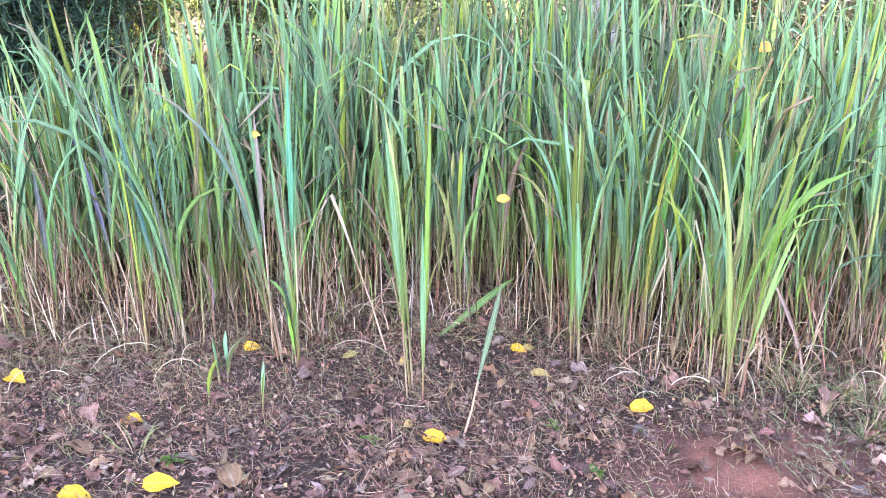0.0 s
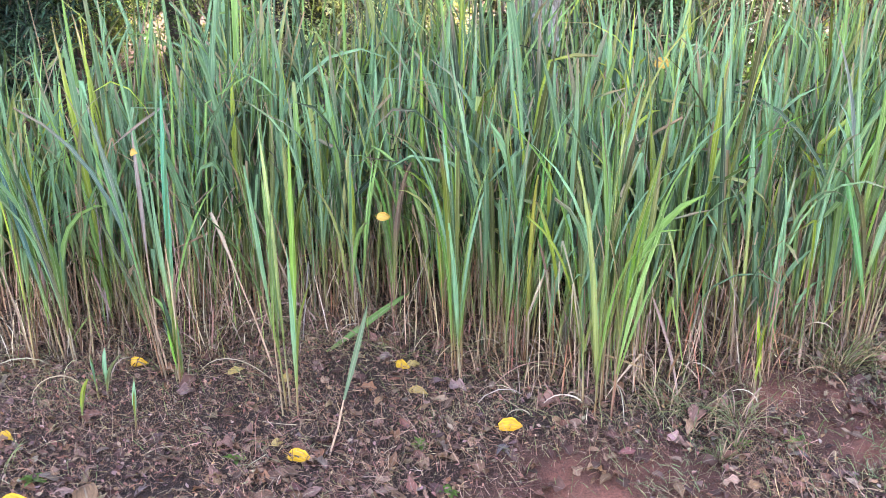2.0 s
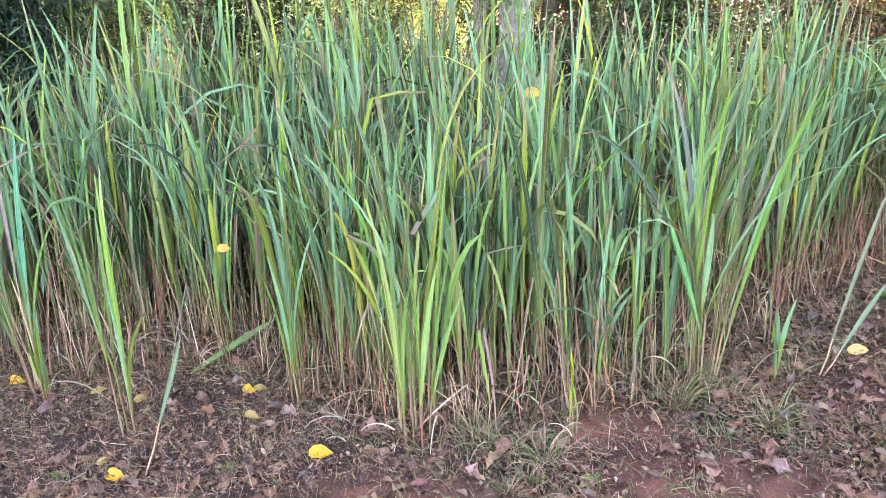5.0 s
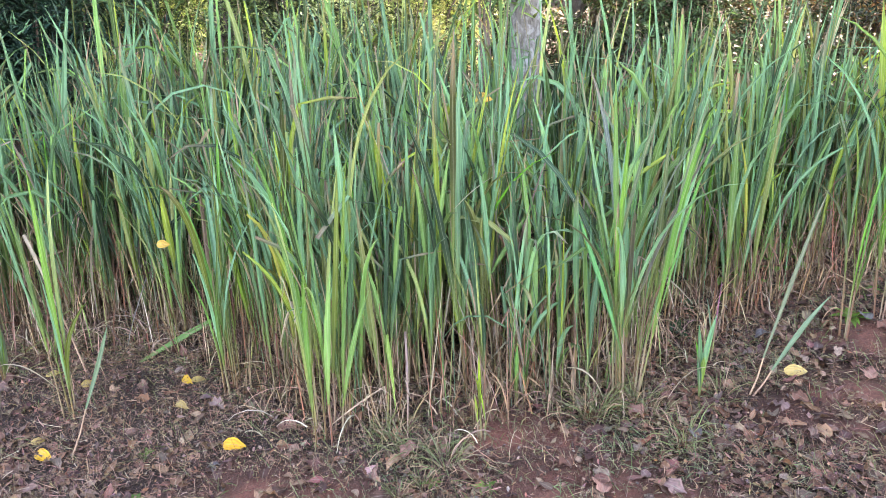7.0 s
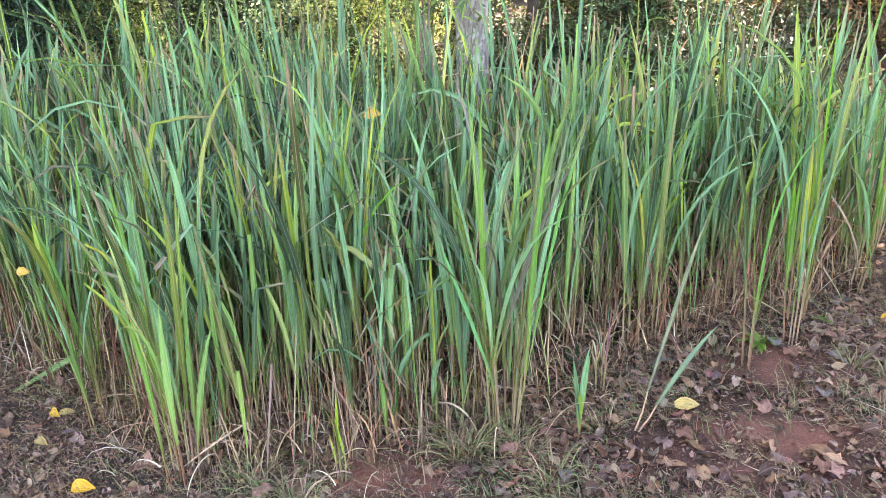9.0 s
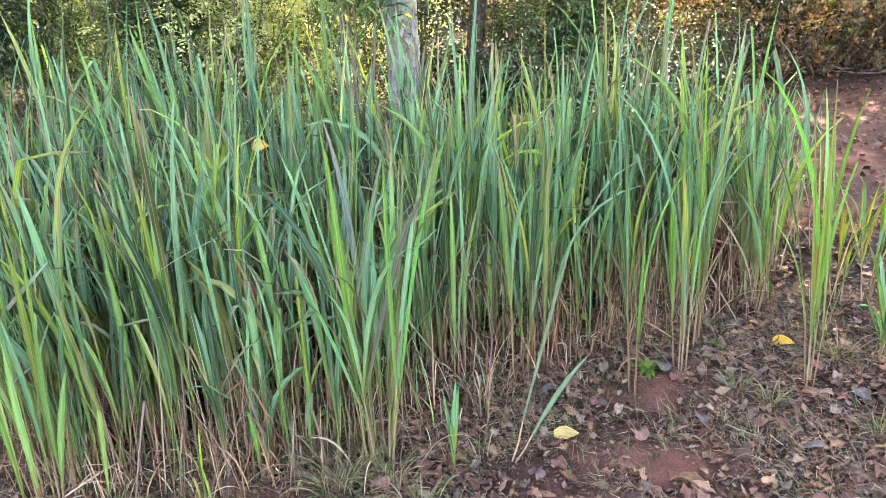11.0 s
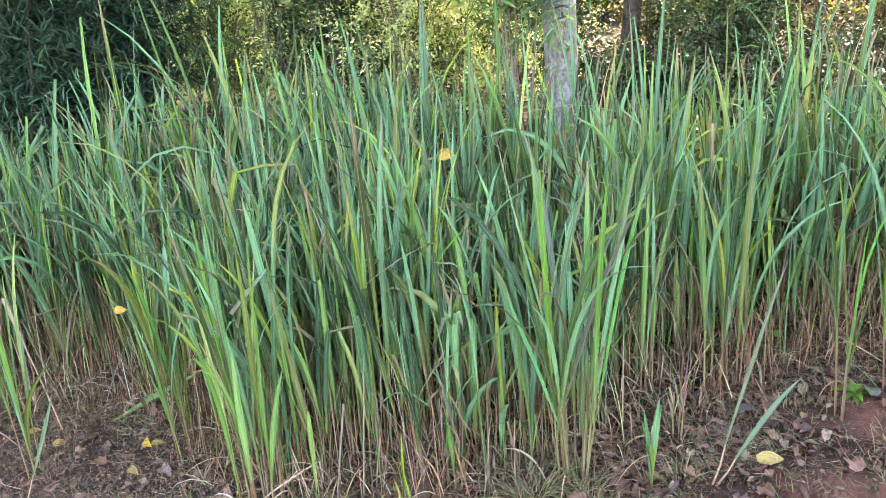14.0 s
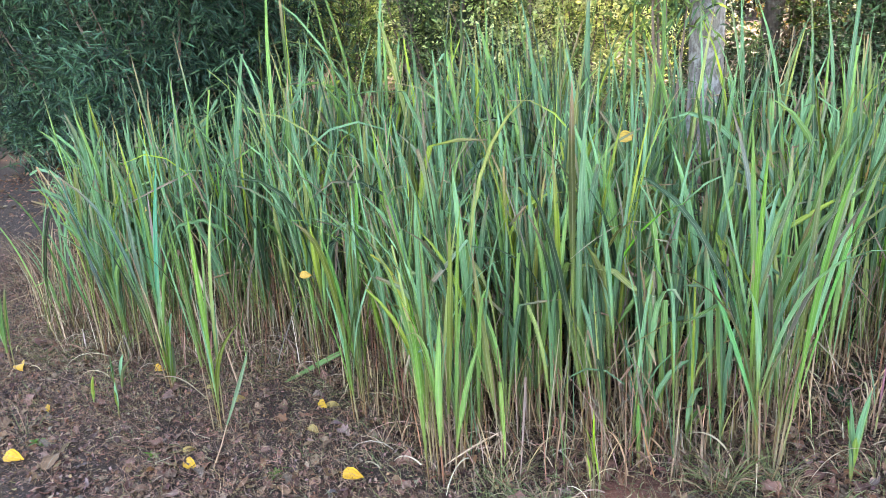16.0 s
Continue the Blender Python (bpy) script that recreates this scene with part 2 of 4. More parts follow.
BARE = [(0.84, 1.81, 0.26), (1.55, 2.2, 0.2), (1.83, 1.97, 0.24), (2.7, 2.47, 0.28), (2.8, 2.95, 0.2), (4.9, 6.9, 1.1), (4.3, 5.6, 0.7), (3.8, 4.7, 0.4)]


def bareness(x, y):
    k = 0.0
    for bx, by, r in BARE:
        d = math.hypot((x - bx) * 0.8, (y - by) * 1.4) / r
        k = max(k, min(1.0, max(0.0, 1.5 - d)))
    return k * min(1.0, max(0.0, 0.75 + 1.3 * noise.noise(Vector((x * 6, y * 6, 3.0)))))


def land(x, y):
    near = math.exp(-((x - 0.8) / 6) ** 2 - ((y - 3) / 6) ** 2)
    h = noise.noise(Vector((x * 2.2, y * 2.2, 0.0))) * 0.018 + noise.noise(Vector((x * 11, y * 11, 5.0))) * 0.007
    return slope(x, y) + h * near


def axis_steps(a, b, fine, far):
    out = list(np.arange(a, b + 1e-6, fine))
    lo, hi, s = a, b, fine
    while hi < far:
        s *= 1.35
        hi += s
        lo -= s
        out.append(hi)
        out.insert(0, lo)
    return out


def build_ground():
    xs, ys = axis_steps(-3.2, 6.8, 0.042, 400), axis_steps(1.2, 9.8, 0.042, 400)
    verts = [(x, y, land(x, y)) for y in ys for x in xs]
    nx = len(xs)
    faces = [(j * nx + i, j * nx + i + 1, (j + 1) * nx + i + 1, (j + 1) * nx + i) for j in range(len(ys) - 1) for i in range(nx - 1)]
    me = bpy.data.meshes.new("ground")
    me.from_pydata(verts, [], faces)
    at = me.color_attributes.new("bare", "FLOAT_COLOR", "POINT")
    at.data.foreach_set("color", np.array([(k, k, k, 1.0) for k in (bareness(x, y) for x, y, z in verts)], np.float32).ravel())
    me.polygons.foreach_set("use_smooth", np.ones(len(faces), bool))
    me.materials.append(SOIL)
    tagged(new("ground", me), "reddish brown soil under dry thatch and leaf litter", "ground", kind="structure")


build_ground()


# ---- the bed of tall grass ----
BLUE_GREEN, GREEN, LIME, OLIVE = (0.195, 0.46, 0.265), (0.23, 0.49, 0.16), (0.42, 0.62, 0.1), (0.36, 0.46, 0.17)
DRY, PALE, RUST, STALK = (0.66, 0.46, 0.34), (0.8, 0.67, 0.52), (0.44, 0.21, 0.14), (0.52, 0.36, 0.26)
SHEATH, MAUVE = (0.32, 0.43, 0.13), (0.58, 0.48, 0.43)
YELLOW, BROWN, TIPDRY = (0.85, 0.47, 0.02), (0.24, 0.14, 0.09), (0.42, 0.32, 0.25)


def edge(table, x):
    return float(np.interp(x, [a for a, b in table], [b for a, b in table]))


FRONT = [(-2.4, 3.2), (-1.9, 2.8), (-1.3, 2.52), (-0.8, 2.52), (-0.3, 2.63), (0.15, 2.66), (0.45, 2.5), (0.65, 2.33), (0.9, 2.27), (1.25, 2.3), (1.6, 2.4), (1.75, 2.52), (1.9, 2.64), (2.05, 2.78), (2.3, 3.02), (2.6, 3.3), (3.0, 3.55), (3.3, 3.7), (3.7, 3.78)]
BACK = [(-2.4, 3.2), (-1.9, 3.7), (-1.0, 4.2), (0.0, 4.4), (1.0, 4.4), (2.0, 4.3), (3.0, 4.6), (3.3, 4.7), (3.7, 4.5)]


def green(x):
    k = rng.random()
    if k < 0.56:
        c = BLUE_GREEN
    elif k < 0.83:
        c = GREEN
    elif k < 0.93:
        c = OLIVE
    else:
        c = LIME
    # about one leaf in five, at random, is tinted dark to deepen the gaps
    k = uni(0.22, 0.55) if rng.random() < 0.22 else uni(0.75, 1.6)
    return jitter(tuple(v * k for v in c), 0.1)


def leaf_blade(geo, base, azim, tall, spread, dry=0.0, width=None):
    """A living or withered leaf of a shoot, by chance."""
    k = rng.random()
    wide = width or (uni(0.014, 0.029) if rng.random() < 0.78 else uni(0.006, 0.012))
    if k < dry:
        c = jitter(rng.choice((DRY, DRY, PALE, STALK, MAUVE, MAUVE)), 0.3)
        return blade(geo, base, azim, tall * uni(0.45, 0.9), wide * uni(0.3, 0.6), spread + uni(0, 9), uni(0, 40), c, twist=uni(-160, 160), kink=(uni(0.25, 0.75), uni(70, 165)) if rng.random() < 0.6 else None, fold=0.4)
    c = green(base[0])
    k = rng.random()
    t = TIPDRY if k < 0.2 else (DRY if k < 0.3 else c)
    cropped = uni(0.25, 0.6) if rng.random() < 0.2 else 0.0
    k = rng.random()
    bend = uni(-4, 14) if k < 0.54 else (uni(14, 52) if k < 0.88 else uni(52, 120))
    return blade(geo, base, azim, tall, wide, spread, bend, c, t, twist=uni(-80, 80), kink=(uni(0.7, 0.9), uni(35, 140)) if rng.random() < 0.14 else None, blunt=cropped, root=jitter(SHEATH, 0.25), foot=0.3)


def shoot(stems, leaves, x, y, height, lean, azim, count, dry=0.15, spread=7.0):
    """One shoot: a sheathed stalk and the leaves that fan from it. Returns nothing; stems and leaves give the Geo to add to."""
    a = radians(azim)
    z = land(x, y) - 0.01
    stalk = height * uni(0.2, 0.46)
    k = math.tan(radians(lean))
    path = [(x + math.cos(a) * k * stalk * s, y + math.sin(a) * k * stalk * s, z + stalk * s) for s in (0, 0.5, 1.0)]
    low = jitter(rng.choice((STALK, STALK, RUST, DRY, DRY, PALE, BROWN)), 0.25)
    stalk_tone = uni(0.35, 1.15)
    low = tuple(v * stalk_tone for v in low)
    tube(stems(), path, (uni(0.0022, 0.004), 0.0022), low, 4, jitter(rng.choice((SHEATH, SHEATH, STALK, GREEN, OLIVE)), 0.25))
    # withered sheath leaves beside the stalk
    for i in range(rng.choice((0, 1, 1, 2))):
        blade(stems(), path[0], uni(0, 360), stalk * uni(0.4, 1.25), uni(0.003, 0.008), lean + uni(0, 12), uni(0, 30), jitter(rng.choice((DRY, STALK, PALE, RUST, BROWN)), 0.3), twist=uni(-120, 120), kink=(uni(0.4, 0.85), uni(80, 165)) if rng.random() < 0.5 else None, segs=5, fold=0.4, foot=0.9)
    for i in range(count):
        s = 1.0 - 0.85 * rng.random() * (i > 0)
        q = Vector(path[0]).lerp(Vector(path[2]), s)
        az = azim + uni(-180, 180) if rng.random() < 0.7 else azim
        leaf_blade(leaves(), q, az, (height - stalk * s) * (uni(0.8, 1.08) if i == 0 else uni(0.4, 1.06)), lean * 0.4 + uni(0, spread), dry)


def culm(geo, x, y, height, lean, azim):
    """A thin upright stalk or rolled leaf."""
    if rng.random() < 0.4:
        c, height = jitter(rng.choice((STALK, PALE, DRY, MAUVE)), 0.3), height * 0.8
    else:
        c = jitter(rng.choice((OLIVE, GREEN, BLUE_GREEN)), 0.3)
    blade(geo, (x, y, land(x, y) - 0.005), azim, height, uni(0.0035, 0.0065), lean, uni(-4, 14), c, segs=5, fold=0.45, foot=0.9, blunt=0.3)


def tall_grass():
    g = Geo()
    give = lambda: g
    n = 0
    while n < 335:
        x, y = uni(-2.1, 3.7), uni(2.2, 4.7)
        f, b = edge(FRONT, x), edge(BACK, x)
        if not f < y < b:
            continue
        inside = min((y - f) / 0.35, (b - y) / 0.3, 1.0)
        thin = float(np.interp(x, (-2.1, -1.5, -1.0, 2.2, 2.6, 3.0, 3.3, 3.7), (0.3, 0.5, 1.0, 1.0, 0.85, 0.6, 0.5, 0.2)))
        deep = 1.0 if y - f < 0.6 else 0.55
        if rng.random() > (0.35 + 0.65 * inside) * thin * deep:
            continue
        n += 1
        tall = uni(0.88, 1.2) * (0.88 + 0.12 * inside) * (1 + 0.1 * min(1.0, max(0.0, y - f - 0.6)))
        way, lean = uni(0, 360), abs(rng.gauss(0, 5.0))
        for k in range(rng.choice((3, 4, 5, 6, 7, 8))):
            k = rng.random()
            end = float(np.interp(x, (-2.1, -1.4, -0.8, 0.0, 1.0, 2.6, 3.3, 3.7), (0.84, 1.08, 1.1, 1.04, 1.02, 1.0, 1.0, 0.7)))
            height = end * tall * (uni(0.68, 1.05) if k < 0.84 else (uni(1.05, 1.2) if k < 0.97 else uni(1.2, 1.32)))
            shoot(give, give, x + rng.gauss(0, 0.04), y + rng.gauss(0, 0.04), height, lean + abs(rng.gauss(0, 2)), way + rng.gauss(0, 60), rng.choice((2, 3, 4, 4)), 0.27, 6.5)
            if rng.random() < 0.8:
                culm(g, x + rng.gauss(0, 0.06), y + rng.gauss(0, 0.06), tall * uni(0.3, 0.75), uni(0, 9), uni(0, 360))
    ob = g.object("tall_grass", GRASS, smooth=False)
    tagged(ob, "dense stand of tall blue-green grass with withered leaves", "grass", kind="stuff")


tall_grass()


def dry_undergrowth():
    """Withered stalks and bent leaves among the feet of the stand."""
    g = Geo()
    for i in range(6500):
        x = uni(-2.2, 3.3)
        f, b = edge(FRONT, x), edge(BACK, x)
        y = f - 0.1 + (b - f + 0.1) * rng.random() ** 1.2
        if rng.random() > 0.75 + 0.9 * noise.noise(Vector((x * 3, y * 3, 60.0))):
            continue
        q = (x, y, land(x, y) - 0.005)
        c = jitter(rng.choice((DRY, PALE, STALK, STALK, RUST, BROWN, BROWN, BROWN, OLIVE)), 0.4)
        if x > 2.1:
            c = jitter(rng.choice((BROWN, RUST, STALK, BROWN, DRY)), 0.4)
        k = rng.random()
        if k < 0.6:
            strand(g, q, uni(0, 360), uni(0.12, 0.5), uni(0.0025, 0.006), uni(0, 20), uni(-10, 35), c, 4)
        elif k < 0.85:
            strand(g, q, uni(0, 360), uni(0.12, 0.36), uni(0.002, 0.005), uni(2, 30), uni(80, 190), tuple(v * 0.8 for v in c), 7)
        else:
            blade(g, q, uni(0, 360), uni(0.15, 0.42), uni(0.004, 0.008), uni(0, 14), uni(0, 20), c, twist=uni(-200, 200), kink=(uni(0.35, 0.8), uni(90, 165)), segs=6, fold=0.45, foot=0.8)
    for i in range(2100):
        x = uni(-2.0, 3.3)
        y = edge(FRONT, x) + rng.gauss(0.08, 0.13)
        c = jitter(rng.choice((DRY, PALE, STALK, STALK, BROWN, BROWN)), 0.3)
        strand(g, (x, y, land(x, y) + uni(0, 0.05)), uni(0, 360), uni(0.06, 0.2), uni(0.002, 0.006), uni(0, 50), uni(60, 210), c, 6)
    tagged(g.object("dry_undergrowth", STRAW), "tan withered stalks and bent leaves among the grass stems", "dry grass", kind="stuff")


dry_undergrowth()


# ---- clumps and single shoots along the edge of the bed ----
def grass_clump(x, y, height, shoots, spread, label, tint=None, radius=0.05, dry=0.15, lean=6.0, wide=(0.01, 0.021), drift=0.0):
    """A tuft that stands by itself: an empty at its foot, with each stalk and each leaf a part."""
    root = new("grass_clump")
    root.location = (x, y, land(x, y))
    tagged(root, label, "grass clump", "grass clumps at the edge of the bed")
    bpy.context.view_layer.update()

    def lay(name, geo, mat):
        geo.v = [(a - x, b - y, c - root.location.z) for a, b, c in geo.v]
        geo.object(name, mat, root, smooth=False)

    for i in range(shoots):
        a, r = uni(0, 360), radius * math.sqrt(rng.random())
        fx, fy = x + math.cos(radians(a)) * r, y + math.sin(radians(a)) * r
        z = land(fx, fy) - 0.008
        ln = uni(0.2, 1.0) * lean
        k = math.tan(radians(ln))
        stalk = height * uni(0.2, 0.4)
        tx, ty = fx + math.cos(radians(a)) * k * stalk + drift * stalk, fy + math.sin(radians(a)) * k * stalk
        g = Geo()
        tube(g, [(fx, fy, z), ((fx + tx) / 2, (fy + ty) / 2, z + stalk / 2), (tx, ty, z + stalk)], (uni(0.003, 0.0045), 0.0026), jitter(rng.choice((RUST, RUST, STALK, DRY)), 0.2), 5, jitter(rng.choice((SHEATH, OLIVE, STALK)), 0.2))
        lay("stalk", g, GRASS)
        for n in range(rng.choice((2, 3, 3, 4))):
            s = 1.0 - 0.6 * rng.random() * (n > 0)
            q = (fx + (tx - fx) * s, fy + (ty - fy) * s, z + stalk * s)
            az = a + uni(-70, 70) if rng.random() < 0.7 else uni(0, 360)
            g = Geo()
            length = (height - stalk * s) * (uni(0.8, 1.06) if n == 0 else uni(0.45, 1.05))
            if rng.random() < dry:
                blade(g, q, az, length * uni(0.35, 0.75), uni(0.004, 0.008), uni(3, 14), uni(0, 40), jitter(rng.choice((DRY, DRY, STALK, PALE)), 0.25), twist=uni(-150, 150), kink=(uni(0.6, 0.85), uni(100, 168)) if rng.random() < 0.65 else None, fold=0.35)
            else:
                c = jitter(tuple(v * uni(0.4, 1.3) for v in tint), 0.12) if tint and rng.random() < 0.6 else tuple(min(0.8, v * 1.15) for v in green(x))
                blade(g, q, az, length, uni(*wide), ln + uni(0, spread) + drift * 20, uni(0, 14) if rng.random() < 0.6 else uni(15, 70), c, TIPDRY if rng.random() < 0.25 else c, twist=uni(-50, 50), blunt=0.4 if rng.random() < 0.25 else 0.0, segs=8, root=jitter(SHEATH, 0.2))
            lay("blade", g, GRASS)
    return root


FAN = "tall fan of fresh green blades with reddish stalk bases"
grass_clump(-0.08, 2.17, 0.9, 4, 7, FAN, GREEN, 0.045, 0.08, 9)
grass_clump(0.91, 2.17, 1.08, 11, 8, "large fan of bright green blades with rusty stalk bases", blend(GREEN, LIME, 0.1), 0.08, 0.15, 5, (0.011, 0.022))
grass_clump(1.87, 2.48, 1.12, 15, 9, "large blue-green fan of long blades with red-brown stalk bases", blend(GREEN, BLUE_GREEN, 0.5), 0.045, 0.12, 9, (0.011, 0.022))
grass_clump(-0.47, 2.33, 0.36, 3, 6, "short fresh green shoots before the tall stand", blend(GREEN, LIME, 0.4), 0.03, 0.0, 4, (0.016, 0.022))
grass_clump(-0.52, 2.36, 1.05, 4, 8, "leaning blue-green blades with dark dry streaks", BLUE_GREEN, 0.06, 0.15, 9)
grass_clump(0.49, 2.36, 0.95, 6, 9, "slender upright green shoots with tan stalks", GREEN, 0.06, 0.15, 5)
grass_clump(0.66, 2.42, 0.95, 7, 9, "slender upright green shoots with tan stalks", GREEN, 0.07, 0.2, 5)
grass_clump(1.52, 2.38, 0.32, 2, 5, "single short green grass shoot", GREEN, 0.02, 0.0, 3, (0.018, 0.024))
grass_clump(1.41, 2.19, 0.34, 3, 8, "short thin shoot with red-brown stalk", LIME, 0.015, 0.3, 4, (0.008, 0.013))
grass_clump(2.11, 2.47, 0.36, 2, 5, "single short lime-green shoot", blend(GREEN, LIME, 0.5), 0.015, 0.0, 3, (0.014, 0.02))
grass_clump(2.17, 2.74, 0.34, 3, 5, "thin tan withered grass stalks", DRY, 0.02, 0.7, 4, (0.006, 0.01))
grass_clump(-0.57, 2.09, 0.2, 1, 4, "small green shoot in the litter", blend(GREEN, LIME, 0.4), 0.01, 0.0, 6, (0.01, 0.014))
grass_clump(-0.72, 2.23, 0.18, 2, 6, "small green shoot in the litter", blend(GREEN, LIME, 0.4), 0.02, 0.0, 6, (0.012, 0.016))
grass_clump(-0.74, 2.11, 0.19, 1, 4, "small green shoot in the litter", blend(GREEN, LIME, 0.4), 0.01, 0.0, 14, (0.01, 0.014))
grass_clump(-0.92, 2.5, 1.05, 4, 8, "blue-green blades with yellow-green stalks", BLUE_GREEN, 0.06, 0.12, 8)
grass_clump(-1.18, 2.57, 1.0, 3, 8, "blue-green blades with yellow-green stalks", BLUE_GREEN, 0.06, 0.12, 8)
grass_clump(-1.52, 2.3, 0.42, 3, 7, "short green shoots at the end of the bed", GREEN, 0.03, 0.0, 6, (0.016, 0.022))
grass_clump(-1.5, 2.6, 0.85, 3, 8, "blue-green blades with bent dry leaves", BLUE_GREEN, 0.06, 0.2, 8)
grass_clump(2.69, 2.92, 0.95, 3, 3, "tall thin lime-green grass shoot", blend(GREEN, LIME, 0.4), 0.02, 0.05, 4)
grass_clump(2.86, 3.1, 0.9, 4, 4, "tall thin lime-green grass shoots", blend(GREEN, LIME, 0.4), 0.03, 0.1, 5)
grass_clump(2.93, 3.25, 1.3, 6, 5, "very tall sunlit blades", blend(GREEN, LIME, 0.2), 0.05, 0.08, 5, (0.012, 0.021), 0.04)
grass_clump(3.08, 3.85, 0.95, 7, 13, "blades leaning out of the end of the bed", GREEN, 0.08, 0.1, 10, drift=0.15)
grass_clump(3.22, 3.56, 0.85, 5, 10, "sunlit yellow-green blades on thin stalks", blend(GREEN, LIME, 0.6), 0.05, 0.1, 8, drift=0.1)
grass_clump(3.29, 3.01, 1.18, 5, 7, "isolated fan of long lime-green blades", blend(GREEN, LIME, 0.4), 0.02, 0.05, 6, (0.01, 0.018))
grass_clump(3.55, 3.65, 0.5, 3, 10, "small lime-green shoots in the litter", LIME, 0.03, 0.05, 8)
grass_clump(3.66, 3.62, 0.75, 4, 10, "small lime-green shoots in the litter", LIME, 0.03, 0.05, 9)
grass_clump(3.57, 3.17, 0.45, 2, 8, "broad green shoot leaning over the litter", GREEN, 0.01, 0.0, 10, (0.018, 0.026), 0.25)
grass_clump(3.75, 4.03, 0.4, 3, 10, "small lime-green shoots in the litter", LIME, 0.03, 0.1, 8)
grass_clump(4.05, 4.35, 0.3, 3, 10, "small lime-green shoots in the litter", LIME, 0.03, 0.1, 8)

# further tufts in the first ranks of the bed
for i in range(44):
    cx = uni(-1.5, 2.7)
    cy = edge(FRONT, cx) + uni(0.0, 0.4)
    grass_clump(cx, cy, uni(0.8, 1.15), rng.choice((3, 4, 5)), 6, "upright blue-green blades on tan stalks", None, 0.05, 0.2, 5) if i % 3 else grass_clump(cx, cy, uni(0.75, 1.05), rng.choice((3, 4)), 6, "upright yellow-green blades on reddish stalks", blend(GREEN, LIME, uni(0.1, 0.6)), 0.04, 0.15, 5)


def lone_blade(x, y, azim, length, width, lean, curve, col, label, lift=0.0, stalk=0.0, face=0.0, kink=None, twist=0.0):
    """A broken or leaning leaf by itself."""
    root = new("grass_leaf")
    z = land(x, y) + lift
    root.location = (x, y, z)
    tagged(root, label, "grass leaf", "loose grass leaves")
    g = Geo()
    base = Vector((0, 0, 0))
    if stalk:
        a = radians(azim)
        end = Vector((math.cos(a) * math.sin(radians(lean)), math.sin(a) * math.sin(radians(lean)), math.cos(radians(lean)))) * stalk
        tube(g, [base, end * 0.5 + Vector((0.004, 0, 0)), end], (0.0038, 0.0026), jitter(DRY, 0.1), 5)
        g.object("stalk", STRAW, root)
        g = Geo()
        base = end
    blade(g, base, azim, length, width, lean, curve, col, twist=twist, face=face, segs=9, kink=kink)
    g.object("blade", GRASS, root)


lone_blade(0.06, 1.96, 52, 0.29, 0.017, 24, -4, (0.2, 0.34, 0.2), "pale leaning leaf on a dry stalk", 0.0, 0.17, -38)
lone_blade(-0.02, 2.5, 32, 0.4, 0.026, 66, 10, GREEN, "green leaf lying over against the stand", 0.0, 0.0, -35)
lone_blade(2.3, 2.525, 14, 0.32, 0.017, 30, 24, (0.24, 0.4, 0.26), "leaning grey-green leaf on a split stalk", 0.0, 0.11, -40)
lone_blade(2.29, 2.53, 25, 0.6, 0.014, 15, 3, (0.3, 0.38, 0.27), "long leaning grey-green leaf", 0.0, 0.14, -30)
lone_blade(-0.13, 2.18, 195, 0.28, 0.006, 40, 95, PALE, "pale withered leaf arching to the ground", 0.1, 0.0, 10)
lone_blade(1.1, 2.2, -60, 0.32, 0.018, 8, 6, blend(GREEN, LIME, 0.5), "green leaf snapped over and hanging", 0.3, 0.0, 30, (0.25, 150))
lone_blade(2.85, 3.3, 20, 0.5, 0.008, 40, 60, (0.4, 0.44, 0.3), "thin pale leaf arching across the shoots", 0.62, 0.0, 20)
lone_blade(3.0, 3.42, 10, 0.35, 0.01, 35, 90, PALE, "pale dry leaf arching over the litter", 0.0, 0.0, 20)
lone_blade(-0.6, 2.43, 100, 0.42, 0.016, 3, 4, (0.5, 0.42, 0.42), "grey-mauve withered leaf standing among green blades", 0.0, 0.42, 15)
lone_blade(-0.2, 2.42, 176, 0.34, 0.013, 16, 14, PALE, "pale withered leaf bent sharply over at its end", 0.0, 0.36, 40, (0.7, 120))
lone_blade(-0.56, 2.4, 205, 0.2, 0.016, 8, 30, (0.62, 0.42, 0.34), "curled pinkish-brown withered leaf on a stalk", 0.0, 0.33, 30, (0.55, 130), 140)
lone_blade(2.0, 2.42, 15, 0.26, 0.009, 25, 95, PALE, "pale dry leaf arching from the fan's foot", 0.02, 0.0, 20)
lone_blade(1.8, 2.42, 190, 0.22, 0.009, 20, 100, PALE, "pale dry leaf arching from the fan's foot", 0.02, 0.0, 20)


# ---- leaf litter, straw and small plants on the ground ----
def oval(mesh_rng, length, width, curl):
    g = Geo()
    leaf(g, (-length / 2, 0, 0.004), 0, mesh_rng.uniform(-4, 12), length, width, (1, 1, 1), curl, mesh_rng.uniform(-25, 25), 7, 0.7, 0.4)
    return g


def fallen_leaf(x, y, length, width, col, label, azim, tilt=0.0, lift=0.006, group="fallen leaves", mat=None):
    g = Geo()
    leaf(g, (-length / 2, 0, 0), 0, uni(0, 14), length, width, col, uni(0.2, 0.7), uni(-12, 12), 8, 0.2, 0.1)
    tube(g, [(-length / 2, 0, 0), (-length * 0.72, 0.004, 0.002)], (0.0012, 0.0008), blend(col, BROWN, 0.4), 4)
    ob = g.object("fallen_leaf", mat or FALLEN)
    ob.matrix_world = pose(x, y, land(x, y) + lift + abs(math.sin(radians(tilt))) * width * 0.5, tilt, 0, azim)
    tagged(ob, label, "leaf", group)


